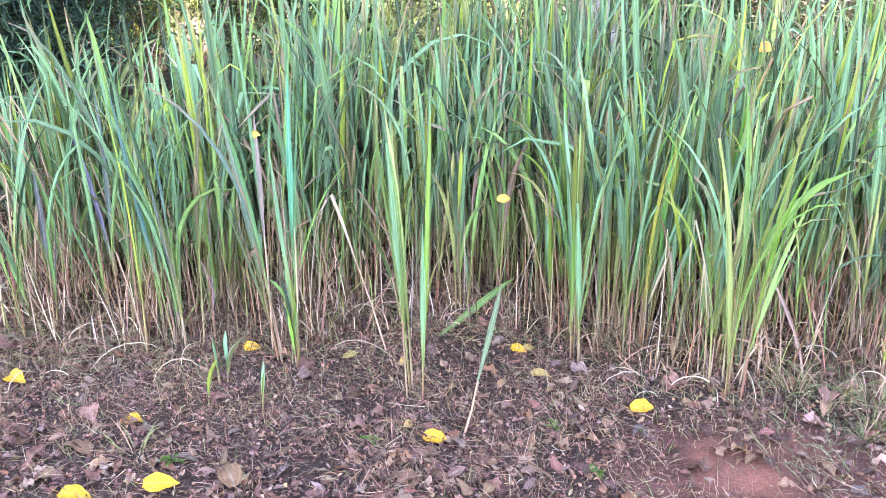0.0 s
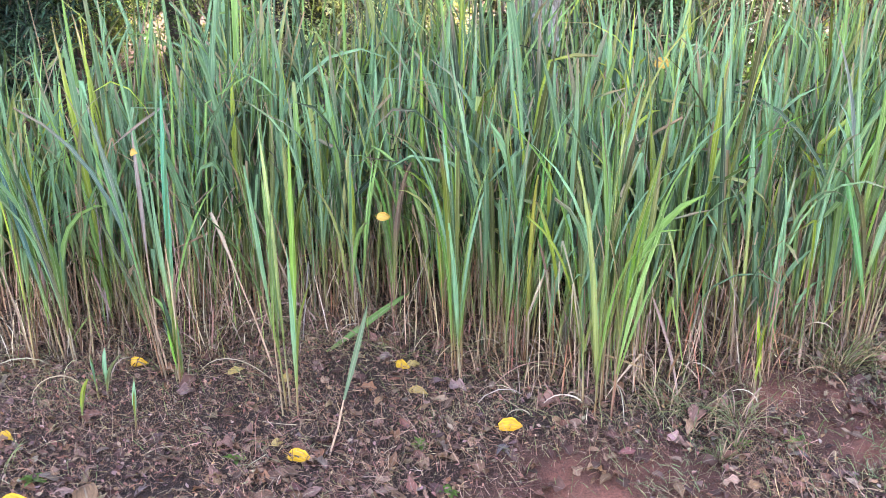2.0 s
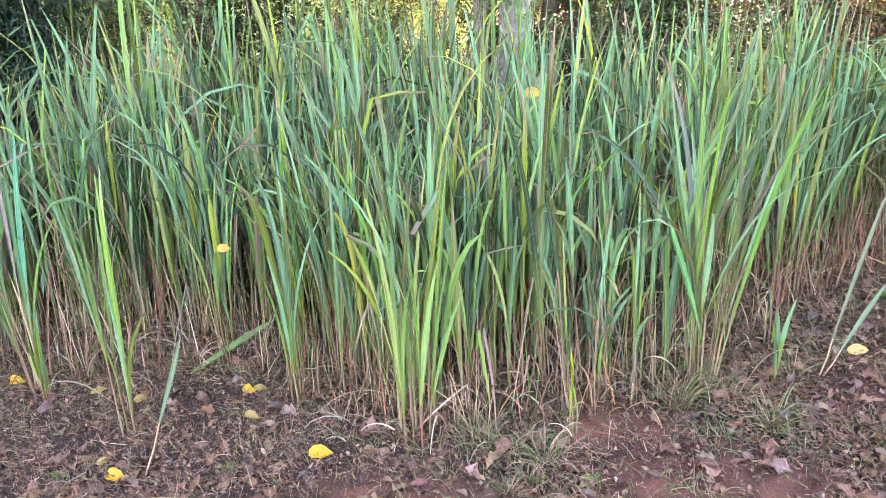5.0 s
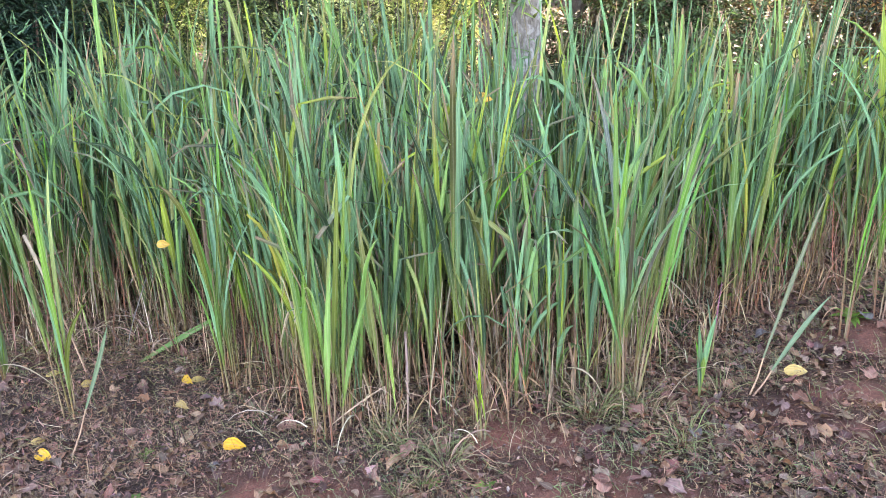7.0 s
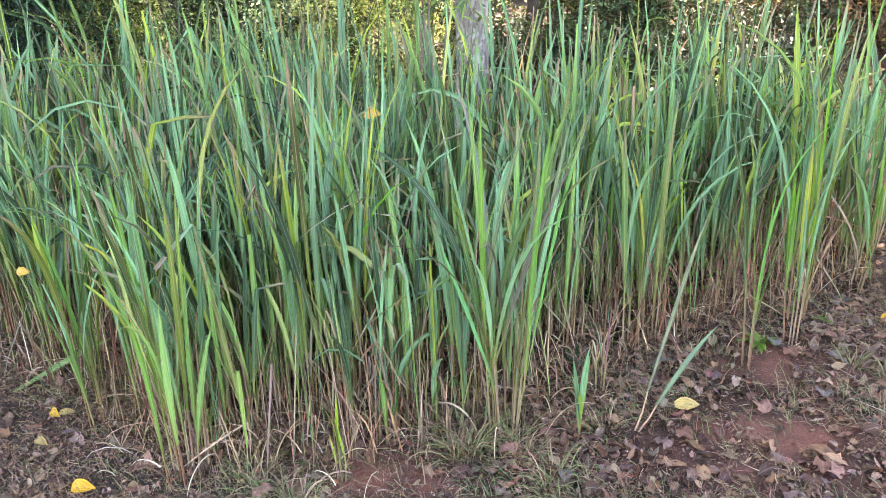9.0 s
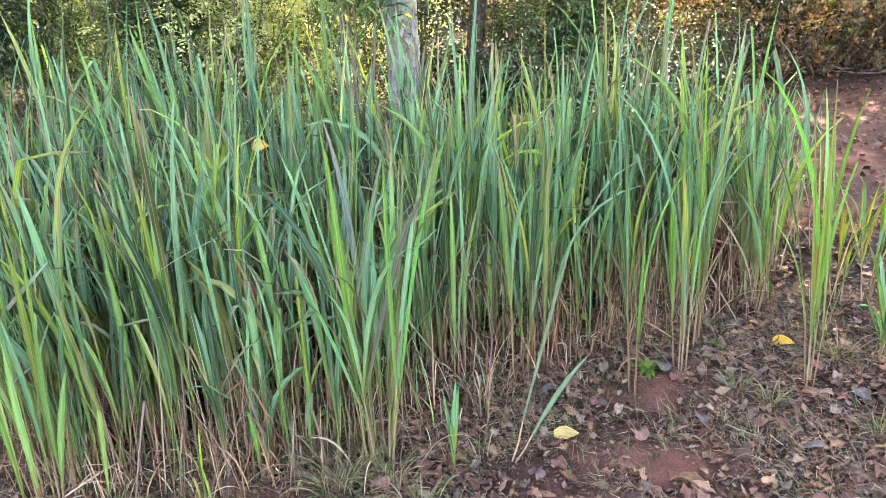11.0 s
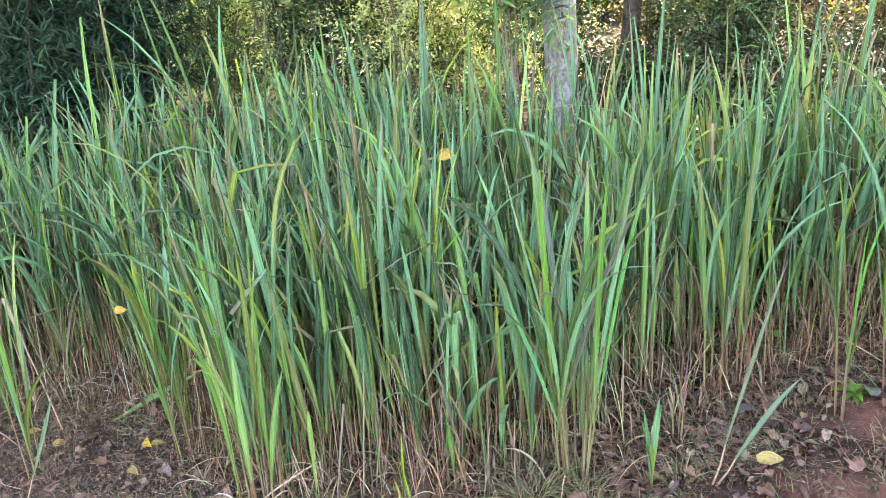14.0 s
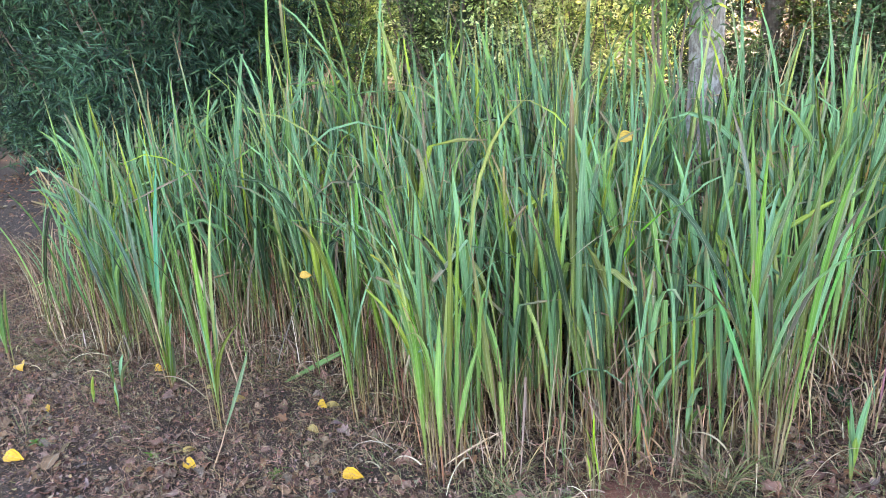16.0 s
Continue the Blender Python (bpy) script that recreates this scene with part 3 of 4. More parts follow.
BRIGHT = "bright yellow fallen leaf on the straw"
for x, y, s in ((0.61, 2.05, 0.068), (-0.02, 1.93, 0.066), (-0.94, 2.04, 0.05), (-0.67, 2.43, 0.055), (0.26, 2.38, 0.05), (-0.76, 1.75, 0.08), (-0.98, 1.72, 0.08), (-1.42, 2.27, 0.085), (3.27, 3.28, 0.07)):
    fallen_leaf(x, y, s * 1.2, s * 0.66, jitter(YELLOW, 0.08), BRIGHT, uni(-50, 50), uni(20, 50), 0.006, mat=YELLOW_LEAF)
for x, y, s in ((-0.32, 2.39, 0.06), (0.32, 2.23, 0.07), (2.46, 2.64, 0.085), (-0.1, 2.01, 0.05), (-0.13, 2.34, 0.06), (0.3, 2.4, 0.06), (1.56, 2.87, 0.06)):
    fallen_leaf(x, y, s, s * 0.5, jitter((0.66, 0.48, 0.17), 0.12), "dull yellow fallen leaf, partly curled", uni(-60, 60), uni(20, 55), 0.006, mat=YELLOW_LEAF)
for x, y, s in ((2.39, 2.88, 0.09), (3.44, 2.93, 0.09), (2.8, 3.08, 0.09), (2.9, 2.77, 0.08), (3.0, 2.98, 0.075), (3.21, 2.63, 0.08), (3.12, 3.42, 0.1), (1.42, 1.9, 0.065), (0.57, 1.95, 0.055), (2.08, 2.27, 0.07)):
    fallen_leaf(x, y, s, s * 0.62, jitter((0.28, 0.255, 0.27), 0.1), "grey underside of a fallen leaf", uni(0, 360), uni(0, 15), 0.012)
for x, y, s in ((-0.59, 1.79, 0.12), (-1.07, 1.91, 0.12), (0.13, 1.73, 0.07), (0.49, 1.89, 0.08), (-1.11, 1.8, 0.08), (-0.1, 1.75, 0.08), (0.85, 1.82, 0.05), (1.04, 1.76, 0.055), (2.84, 2.45, 0.11), (3.3, 2.93, 0.1)):
    fallen_leaf(x, y, s, s * 0.55, jitter((0.42, 0.24, 0.15), 0.15), "large tan-brown curled fallen leaf", uni(0, 360), uni(0, 9), 0.012)

# yellow leaves caught among the blades
for x, y, h, s in ((1.29, 3.13, 0.86, 0.075), (0.205, 2.44, 0.51, 0.05), (0.72, 2.72, 0.4, 0.05), (0.6, 2.85, 0.62, 0.04), (1.3, 2.75, 0.3, 0.05), (-0.6, 2.45, 0.75, 0.04)):
    fallen_leaf(x, y, s, s * 0.65, jitter((0.72, 0.45, 0.08), 0.1), "orange-yellow leaf caught among the blades", uni(-40, 40), 70, h, "caught leaves", YELLOW_LEAF)


def litter():
    shades = ((0.4, 0.2, 0.15), (0.52, 0.29, 0.21), (0.17, 0.085, 0.07), (0.7, 0.46, 0.37), (0.46, 0.31, 0.28), (0.47, 0.23, 0.14), (0.3, 0.15, 0.12), (0.16, 0.085, 0.07), (0.62, 0.36, 0.25))
    kinds = []
    for k in range(27):
        s = uni(0.036, 0.085)
        g = oval(rng, s, s * uni(0.45, 0.75), uni(0.1, 1.0))
        g.c = [jitter(shades[k % 9], 0.15)] * len(g.v)
        kinds.append(g.mesh("litter_leaf", FALLEN))
    cover = new("leaf_litter")
    tagged(cover, "brown curled leaves scattered on the soil", "leaf litter", kind="stuff")
    placed = 0
    while placed < 295:
        x, y = uni(-1.6, 3.7), uni(1.55, 3.1)
        if y > edge(FRONT, min(3.3, max(-2.4, x))) or rng.random() < 0.5 * (y > 2.0 and x < 1.2):
            continue
        placed += 1
        ob = new("leaf", rng.choice(kinds))
        ob.parent = cover
        ob.matrix_world = pose(x, y, land(x, y) + uni(0.006, 0.02), uni(-16, 16), uni(-14, 14), uni(0, 360))
    g = Geo()
    n = 0
    while n < 68000:
        k = rng.random()
        if k < 0.34:
            x, y = uni(-3.2, 4.6) + rng.gauss(0, 0.45), uni(1.3, 3.4)
            y -= abs(rng.gauss(0, 0.35)) if y < 1.6 else 0.0
            if y > 2.05 and x < 1.6 and rng.random() < 0.6:
                continue
        elif k < 0.42:
            x = uni(-2.0, 3.3)
            y = edge(FRONT, x) + uni(-0.15, 0.7)
        elif k < 0.66:
            x, y = uni(1.7, 4.7), uni(1.9, 4.6)
        elif k < 0.84:
            x, y = uni(2.6, 6.8) + rng.gauss(0, 0.4), uni(4.2, 9.8)
        elif k < 0.95:
            x, y = uni(-5.5, -1.2), uni(2.0, 6.5)
        else:
            x, y = uni(-7, 3), uni(3.5, 12)
        if rng.random() < bareness(x, y) * (0.93 if y < 4.4 else 0.35):
            continue
        n += 1
        s = (uni(0.008, 0.03) if rng.random() < 0.76 else uni(0.03, 0.062)) * (1.0 if y < 4.4 else 1.3)
        tone = jitter(rng.choice(shades), 0.4)
        # halved tone inside the bed paints its shade; the right side is slightly darker
        bed_shade = -2.1 < x < 3.7 and edge(FRONT, x) + 0.05 < y < 4.4
        tone_k = 0.5 if bed_shade else (0.78 if x > 1.6 else 0.9)
        tone = tuple(v * tone_k for v in tone)
        tone = tone if y < 4.4 else (tone[0] * 1.2, tone[1] * 0.95, tone[2] * 0.75)
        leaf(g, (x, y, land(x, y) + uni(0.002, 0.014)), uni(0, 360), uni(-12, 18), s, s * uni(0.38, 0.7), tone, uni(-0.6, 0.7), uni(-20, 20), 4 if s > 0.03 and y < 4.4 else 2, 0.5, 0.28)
    for i in range(6000):
        x, y = uni(-5.5, 7.0) + rng.gauss(0, 1.0), 1.7 - 3.8 * rng.random() ** 1.5 - abs(rng.gauss(0, 0.4))
        s = uni(0.016, 0.056)
        leaf(g, (x, y, land(x, y) + uni(0.002, 0.012)), uni(0, 360), uni(-14, 24), s, s * uni(0.35, 0.65), jitter(rng.choice(shades), 0.4), uni(-0.5, 0.7), uni(-25, 25), 3, 0.6)
    for i in range(22000):
        x, y = uni(-2.6, 4.0), uni(1.4, 2.6)
        if y > edge(FRONT, min(3.7, max(-2.4, x))) or rng.random() < bareness(x, y) * 0.9:
            continue
        s = uni(0.005, 0.018)
        leaf(g, (x, y, land(x, y) + uni(0.004, 0.02)), uni(0, 360), uni(-40, 40), s, s * uni(0.4, 0.9), jitter(rng.choice(shades), 0.5), uni(-0.8, 0.8), uni(-40, 40), 2, 0.4)
    g.object("loose_leaves", FALLEN, cover)


litter()


def straw_cover():
    g = Geo()
    n = 0
    while n < 170000:
        x, y = uni(-3.4, 4.2) + rng.gauss(0, 0.45), 1.4 + 2.3 * rng.random() ** 1.2
        y -= abs(rng.gauss(0, 0.35)) if y < 1.65 else 0.0
        if rng.random() > min(1.0, max(0.4 if x < -0.2 else 0.95, (y + 0.1 * noise.noise(Vector((x * 2, 0, 9.0))) - 1.75) / 0.3)):
            continue
        if rng.random() < bareness(x, y) * 0.96 or rng.random() > 0.6 + 0.9 * noise.noise(Vector((x * 4, y * 4, 1.0))) + (0.15 if x < 1.8 else -0.05):
            continue
        n += 1
        c = jitter(rng.choice(((0.5, 0.31, 0.23), (0.36, 0.185, 0.13), (0.66, 0.48, 0.35), (0.15, 0.08, 0.06), (0.4, 0.34, 0.19), (0.27, 0.14, 0.1), (0.44, 0.24, 0.17))), 0.4)
        k = uni(0.0, 1.0)
        strand(g, (x, y, land(x, y) + 0.03 * k * k), uni(0, 360), uni(0.012, 0.055) if k < 0.97 else uni(0.06, 0.13), uni(0.001, 0.0028), uni(58, 98), uni(-60, 60), c, 2)
    for i in range(12000):
        x, y = uni(-4.0, 5.5) + rng.gauss(0, 1.0), 1.7 - 3.0 * rng.random() ** 1.5 - abs(rng.gauss(0, 0.4))
        c = jitter(rng.choice(((0.44, 0.3, 0.235), (0.31, 0.19, 0.15), (0.56, 0.45, 0.33), (0.17, 0.1, 0.08))), 0.3)
        strand(g, (x, y, land(x, y) + uni(0.0, 0.012)), uni(0, 360), uni(0.03, 0.09), uni(0.0014, 0.003), uni(65, 96), uni(-30, 30), c, 2)
    tagged(g.object("straw", STRAW), "thin grey-tan dry straw matted on the soil", "straw", kind="stuff")


straw_cover()


def sprouts():
    g = Geo()
    for i in range(6500):
        x = uni(-2.2, 4.0)
        f = edge(FRONT, min(3.3, x))
        y = f + rng.gauss(-0.15, 0.26 if x < 2 else 0.36)
        if y < 1.5 or rng.random() > 0.5 + 1.2 * noise.noise(Vector((x * 5, y * 5, 21.0))):
            continue
        strand(g, (x, y, land(x, y)), uni(0, 360), uni(0.02, 0.075), uni(0.0016, 0.0035), uni(5, 60), uni(0, 60), jitter(rng.choice(((0.2, 0.34, 0.12), (0.26, 0.36, 0.14), (0.36, 0.34, 0.18))), 0.25), 3)
    for i in range(6000):
        x = uni(-1.7, 2.4)
        y = edge(FRONT, x) + uni(-0.2, 0.55)
        if rng.random() > 0.55 + 1.1 * noise.noise(Vector((x * 3, y * 3, 33.0))):
            continue
        strand(g, (x, y, land(x, y)), uni(0, 360), uni(0.04, 0.15), uni(0.0016, 0.0034), uni(5, 70), uni(20, 110), jitter(rng.choice(((0.27, 0.31, 0.12), (0.36, 0.34, 0.17), (0.42, 0.33, 0.22), (0.2, 0.28, 0.11))), 0.25), 4)
    for i in range(9000):
        x, y = uni(2.0, 4.3), uni(2.0, 3.6)
        if y > edge(FRONT, min(3.3, x)) + 0.2 or rng.random() > 0.3 + 1.5 * noise.noise(Vector((x * 3.5, y * 3.5, 47.0))):
            continue
        strand(g, (x, y, land(x, y)), uni(0, 360), uni(0.025, 0.09), uni(0.0016, 0.0032), uni(5, 70), uni(10, 80), jitter(rng.choice(((0.26, 0.38, 0.17), (0.3, 0.36, 0.2), (0.38, 0.36, 0.24))), 0.25), 3)
    for i in range(9000):
        x, y = uni(0.9, 3.2), uni(1.65, 2.5)
        if y > edge(FRONT, x) + 0.1 or rng.random() > 0.12 + 1.6 * noise.noise(Vector((x * 3, y * 3, 71.0))):
            continue
        strand(g, (x, y, land(x, y)), uni(0, 360), uni(0.025, 0.08), uni(0.0014, 0.003), uni(5, 75), uni(10, 80), jitter(rng.choice(((0.24, 0.4, 0.19), (0.3, 0.42, 0.2), (0.4, 0.4, 0.24))), 0.25), 3)
    tagged(g.object("grass_sprouts", GRASS), "tiny green grass sprouts coming through the straw", "grass", kind="stuff")


sprouts()


def fine_tuft(x, y, size, count, col, label):
    root = new("grass_tuft")
    root.location = (x, y, land(x, y))
    tagged(root, label, "grass tuft", "low grass tufts")
    g = Geo()
    for i in range(count):
        a, r = uni(0, 360), uni(0, size * 0.35)
        blade(g, (math.cos(radians(a)) * r, math.sin(radians(a)) * r, -0.005), a + uni(-50, 50), size * uni(0.5, 1.1), uni(0.002, 0.0045), uni(10, 60), uni(20, 70), jitter(col if rng.random() < 0.65 else DRY, 0.2), segs=4)
    g.object("turf", GRASS, root)


LOW = "low tuft of thin pale green grass blades"
PALE_GREEN = (0.3, 0.36, 0.16)
for x, y, s, n in ((1.78, 2.36, 0.17, 60), (1.11, 2.16, 0.15, 45), (1.31, 2.08, 0.13, 40), (2.04, 2.18, 0.11, 30), (1.75, 2.38, 0.18, 50), (2.05, 2.25, 0.13, 40), (1.95, 2.36, 0.14, 40), (3.04, 2.95, 0.1, 40), (3.14, 2.87, 0.1, 40), (1.68, 2.52, 0.15, 40),
                   (2.19, 2.51, 0.12, 40), (3.43, 3.2, 0.14, 60), (3.43, 2.73, 0.1, 40), (1.26, 1.96, 0.08, 50), (1.2, 2.12, 0.16, 40), (1.32, 2.05, 0.13, 30), (1.91, 2.43, 0.16, 50), (1.2, 1.9, 0.07, 50), (0.33, 1.96, 0.06, 20), (-0.89, 1.9, 0.12, 16)):
    fine_tuft(x, y, s, n, PALE_GREEN, LOW)


def weed(x, y, size, count, col, label, pitch=(15, 45), width=0.4):
    root = new("weed")
    root.location = (x, y, land(x, y))
    tagged(root, label, "weed", "small weeds")
    for i in range(count):
        g = Geo()
        leaf(g, (0, 0, 0.005), i * 137.5 + uni(-15, 15), uni(*pitch), size * uni(0.7, 1.1), size * width, jitter(col, 0.15), uni(0.3, 0.6), 0, 4)
        g.object("leaf", FOLIAGE, root)


WEED = "small bright green leafy weed"
for x, y, s in ((-0.21, 1.93, 0.04), (1.45, 1.96, 0.05), (0.41, 1.78, 0.045), (-0.77, 1.86, 0.05), (1.29, 1.97, 0.04), (2.9, 3.31, 0.05), (3.01, 3.25, 0.05), (0.33, 1.98, 0.035)):
    weed(x, y, s, 7, (0.16, 0.36, 0.08), WEED)
weed(2.75, 3.07, 0.085, 11, (0.22, 0.5, 0.08), "flat bright green rosette of narrow leaves", (8, 35), 0.28)
for x, y in ((2.14, 3.11), (1.55, 2.64), (2.07, 2.91), (1.5, 2.7)):
    weed(x, y, 0.07, 7, (0.06, 0.17, 0.09), "dark green broad-leaved seedling among the stems", (15, 70), 0.62)


# ---- leafy vine among the shoots at the end of the bed ----
def vine(x, y, height):
    root = new("vine")
    root.location = (x, y, land(x, y))
    tagged(root, "thin climbing vine with small green leaves", "vine", "vines")
    path = [(math.sin(k * 1.3) * 0.03 + uni(-0.02, 0.02), k * 0.012, height * k / 8) for k in range(9)]
    g = Geo()
    tube(g, path, (0.003, 0.0015), (0.16, 0.2, 0.08), 5)
    g.object("stem", FOLIAGE, root)
    g = Geo()
    for q in path[1:]:
        for n in range(5):
            leaf(g, (q[0] + uni(-0.04, 0.04), q[1] + uni(-0.04, 0.04), q[2] + uni(-0.04, 0.04)), uni(0, 360), uni(-50, 20), uni(0.03, 0.05), uni(0.02, 0.035), jitter((0.2, 0.4, 0.1), 0.2), 0.3, 0, 3)
    g.object("foliage", FOLIAGE, root)


for x, y, h in ((2.45, 3.3, 0.5), (2.6, 3.45, 0.45), (2.72, 3.6, 0.6), (2.3, 3.15, 0.4), (2.85, 3.75, 0.5), (2.5, 3.6, 0.5), (2.2, 3.4, 0.45)):
    vine(x, y, h)


# ---- the wood behind ----
cloud_rng = np.random.default_rng(5)


def leaf_cloud(name, places, azim, pitch, length, width, cols, mat, parent=None):
    """Many small leaves at once, each a pointed oval folded along its rib. All arguments are arrays with one row a leaf."""
    n = len(places)
    d = np.stack([np.cos(azim) * np.cos(pitch), np.sin(azim) * np.cos(pitch), np.sin(pitch)], -1)
    side = np.stack([-np.sin(azim), np.cos(azim), 0 * azim], -1)
    nrm = np.cross(d, side)
    roll = cloud_rng.uniform(-0.9, 0.9, n)[:, None]
    side = side * np.cos(roll) + nrm * np.sin(roll)
    nrm = np.cross(d, side)
    length, width = length[:, None], width[:, None]
    mid = places + d * length * 0.45
    v = np.stack([places, mid - side * width / 2 + nrm * width * 0.2, places + d * length - nrm * length * 0.12, mid + side * width / 2 + nrm * width * 0.2], 1).reshape(-1, 3)
    k = np.arange(n)[:, None] * 4
    f = np.concatenate([k + [0, 1, 2], k + [0, 2, 3]], 1).reshape(-1, 3)
    me = bpy.data.meshes.new(name)
    me.vertices.add(len(v))
    me.vertices.foreach_set("co", v.astype(np.float32).ravel())
    me.loops.add(len(f) * 3)
    me.loops.foreach_set("vertex_index", f.astype(np.int32).ravel())
    me.polygons.add(len(f))
    me.polygons.foreach_set("loop_start", np.arange(len(f), dtype=np.int32) * 3)
    me.update(calc_edges=True)
    at = me.color_attributes.new("tint", "FLOAT_COLOR", "POINT")
    rgba = np.ones((n, 4), np.float32)
    rgba[:, :3] = cols
    at.data.foreach_set("color", np.repeat(rgba, 4, 0).ravel())
    lay = me.uv_layers.new(name="leaf")
    lay.data.foreach_set("uv", np.tile(np.array([(0.5, 0), (0, 0.45), (0.5, 1), (1, 0.45)], np.float32), (n, 1))[f.ravel()].ravel())
    me.materials.append(mat)
    ob = new(name, me)
    if parent is not None:
        ob.parent = parent
    return ob


def cloud_colours(n, cols, amount=0.25):
    c = np.array(cols)[cloud_rng.integers(0, len(cols), n)]
    return c * cloud_rng.uniform(1 - amount, 1 + amount, (n, 1)) * cloud_rng.uniform(0.92, 1.08, (n, 3))


def limb(geo, a, b, r0, r1, wobble, col, sides=6, n=6):
    path = []
    for i in range(n + 1):
        s = i / n
        q = Vector(a).lerp(Vector(b), s)
        k = wobble * math.sin(math.pi * s)
        path.append(tuple(q + Vector((uni(-k, k), uni(-k, k), uni(-k, k) * 0.4))))
    tube(geo, path, (r0, r1), col, sides)
    return path


def trunk_mesh(height, radius, lean, seed, sides=18):
    """A tapering trunk with a flared foot and uneven bark."""
    g = Geo()
    prev = None
    steps = 40
    for i in range(steps + 1):
        s = i / steps
        h = height * s - 0.15
        r = radius * (1 - 0.4 * s) * (1 + 0.5 * math.exp(-max(0, h) / 0.12))
        ring = []
        for k in range(sides):
            a = 2 * math.pi * k / sides
            rr = r * (1 + 0.09 * noise.noise(Vector((math.cos(a) * 1.6, math.sin(a) * 1.6, h * 1.2 + seed))) + 0.04 * noise.noise(Vector((math.cos(a) * 6, math.sin(a) * 6, h * 5 + seed))))
            ring.append((lean[0] * h + math.cos(a) * rr, lean[1] * h + math.sin(a) * rr, h))
        now = g.row(ring + ring[:1], [(0.5, 0.5, 0.5)] * (sides + 1), [(k / sides, s) for k in range(sides + 1)])
        if prev:
            g.join(prev, now)
        prev = now
    return g


rng.seed(21)


def tree(x, y, height, radius, lean, bark, label, crown_r, crown_n, leaf_col, seed, leaf_size=0.07):
    root = new("tree")
    root.location = (x, y, land(x, y))
    tagged(root, label, "tree", "trees of the wood")
    trunk_mesh(height, radius, lean, seed).object("trunk", bark, root)
    spots = []
    for i in range(14):
        a = i * 2.4 + uni(-0.4, 0.4)
        h = height * uni(0.58, 0.97)
        start = Vector((lean[0] * h, lean[1] * h, h))
        reach = crown_r * uni(0.5, 1.0)
        end = start + Vector((math.cos(a) * reach, math.sin(a) * reach, reach * uni(0.1, 0.6)))
        g = Geo()
        limb(g, start, end, radius * 0.3, 0.012, 0.12, (0.5, 0.5, 0.5))
        g.object("limb", bark, root)
        n = crown_n // 14
        line = np.array(start)[None] + cloud_rng.uniform(0.3, 1.1, (n, 1)) * np.array(end - start)[None]
        spots.append(line + cloud_rng.normal(0, 0.16 * crown_r, (n, 3)))
    spots = np.concatenate(spots)
    n = len(spots)
    leaf_cloud("crown", spots, cloud_rng.uniform(0, 6.3, n), cloud_rng.uniform(-0.9, 0.4, n), leaf_size * cloud_rng.uniform(0.7, 1.3, n), leaf_size * cloud_rng.uniform(0.45, 0.65, n), cloud_colours(n, [leaf_col]), FOLIAGE, root)


# oversized crown above the view, added to keep sun and sky off the bed
tree(1.2, 6.0, 7.2, 0.125, (-0.01, 0.0), PALE_BARK, "pale grey lichen-spotted tree trunk behind the grass", 4.8, 95000, (0.12, 0.24, 0.06), 1.0, 0.16)
tree(0.25, 8.5, 6.5, 0.1, (0.02, 0.0), PALE_BARK, "thinner grey-brown tree trunk in the wood", 1.6, 1300, (0.14, 0.26, 0.06), 4.0, 0.1)
tree(1.45, 7.6, 6.5, 0.09, (0.1, 0.02), DARK_BARK, "slim dark leaning tree trunk in the wood", 1.6, 1300, (0.11, 0.22, 0.06), 7.0, 0.1)
tree(1.95, 8.4, 6.0, 0.045, (0.02, 0.0), DARK_BARK, "slim dark sapling trunk in the wood", 1.6, 1300, (0.12, 0.22, 0.06), 9.0, 0.1)
# unseen crowns of these two are added to shade the left side
tree(-2.2, 8.0, 7.0, 0.16, (0.0, 0.0), DARK_BARK, "dark tree deep in the wood, its unseen crown added for shade", 4.0, 30000, (0.1, 0.2, 0.06), 11.0, 0.17)
tree(-4.5, 8.5, 7.0, 0.16, (0.02, 0.0), DARK_BARK, "dark tree deep in the wood, its unseen crown added for shade", 3.0, 3500, (0.1, 0.2, 0.06), 13.0, 0.1)
# two more trees added as sun blockers for the right end
tree(7.4, 8.2, 6.0, 0.16, (-0.44, -0.18), DARK_BARK, "dark leaning tree out of view, added to shade the litter", 2.8, 19000, (0.12, 0.2, 0.06), 15.0, 0.12)
tree(6.3, 10.8, 5.2, 0.1, (0.0, 0.0), DARK_BARK, "dark tree at the back of the brush, added for its shade", 2.2, 6000, (0.12, 0.2, 0.06), 19.0, 0.12)


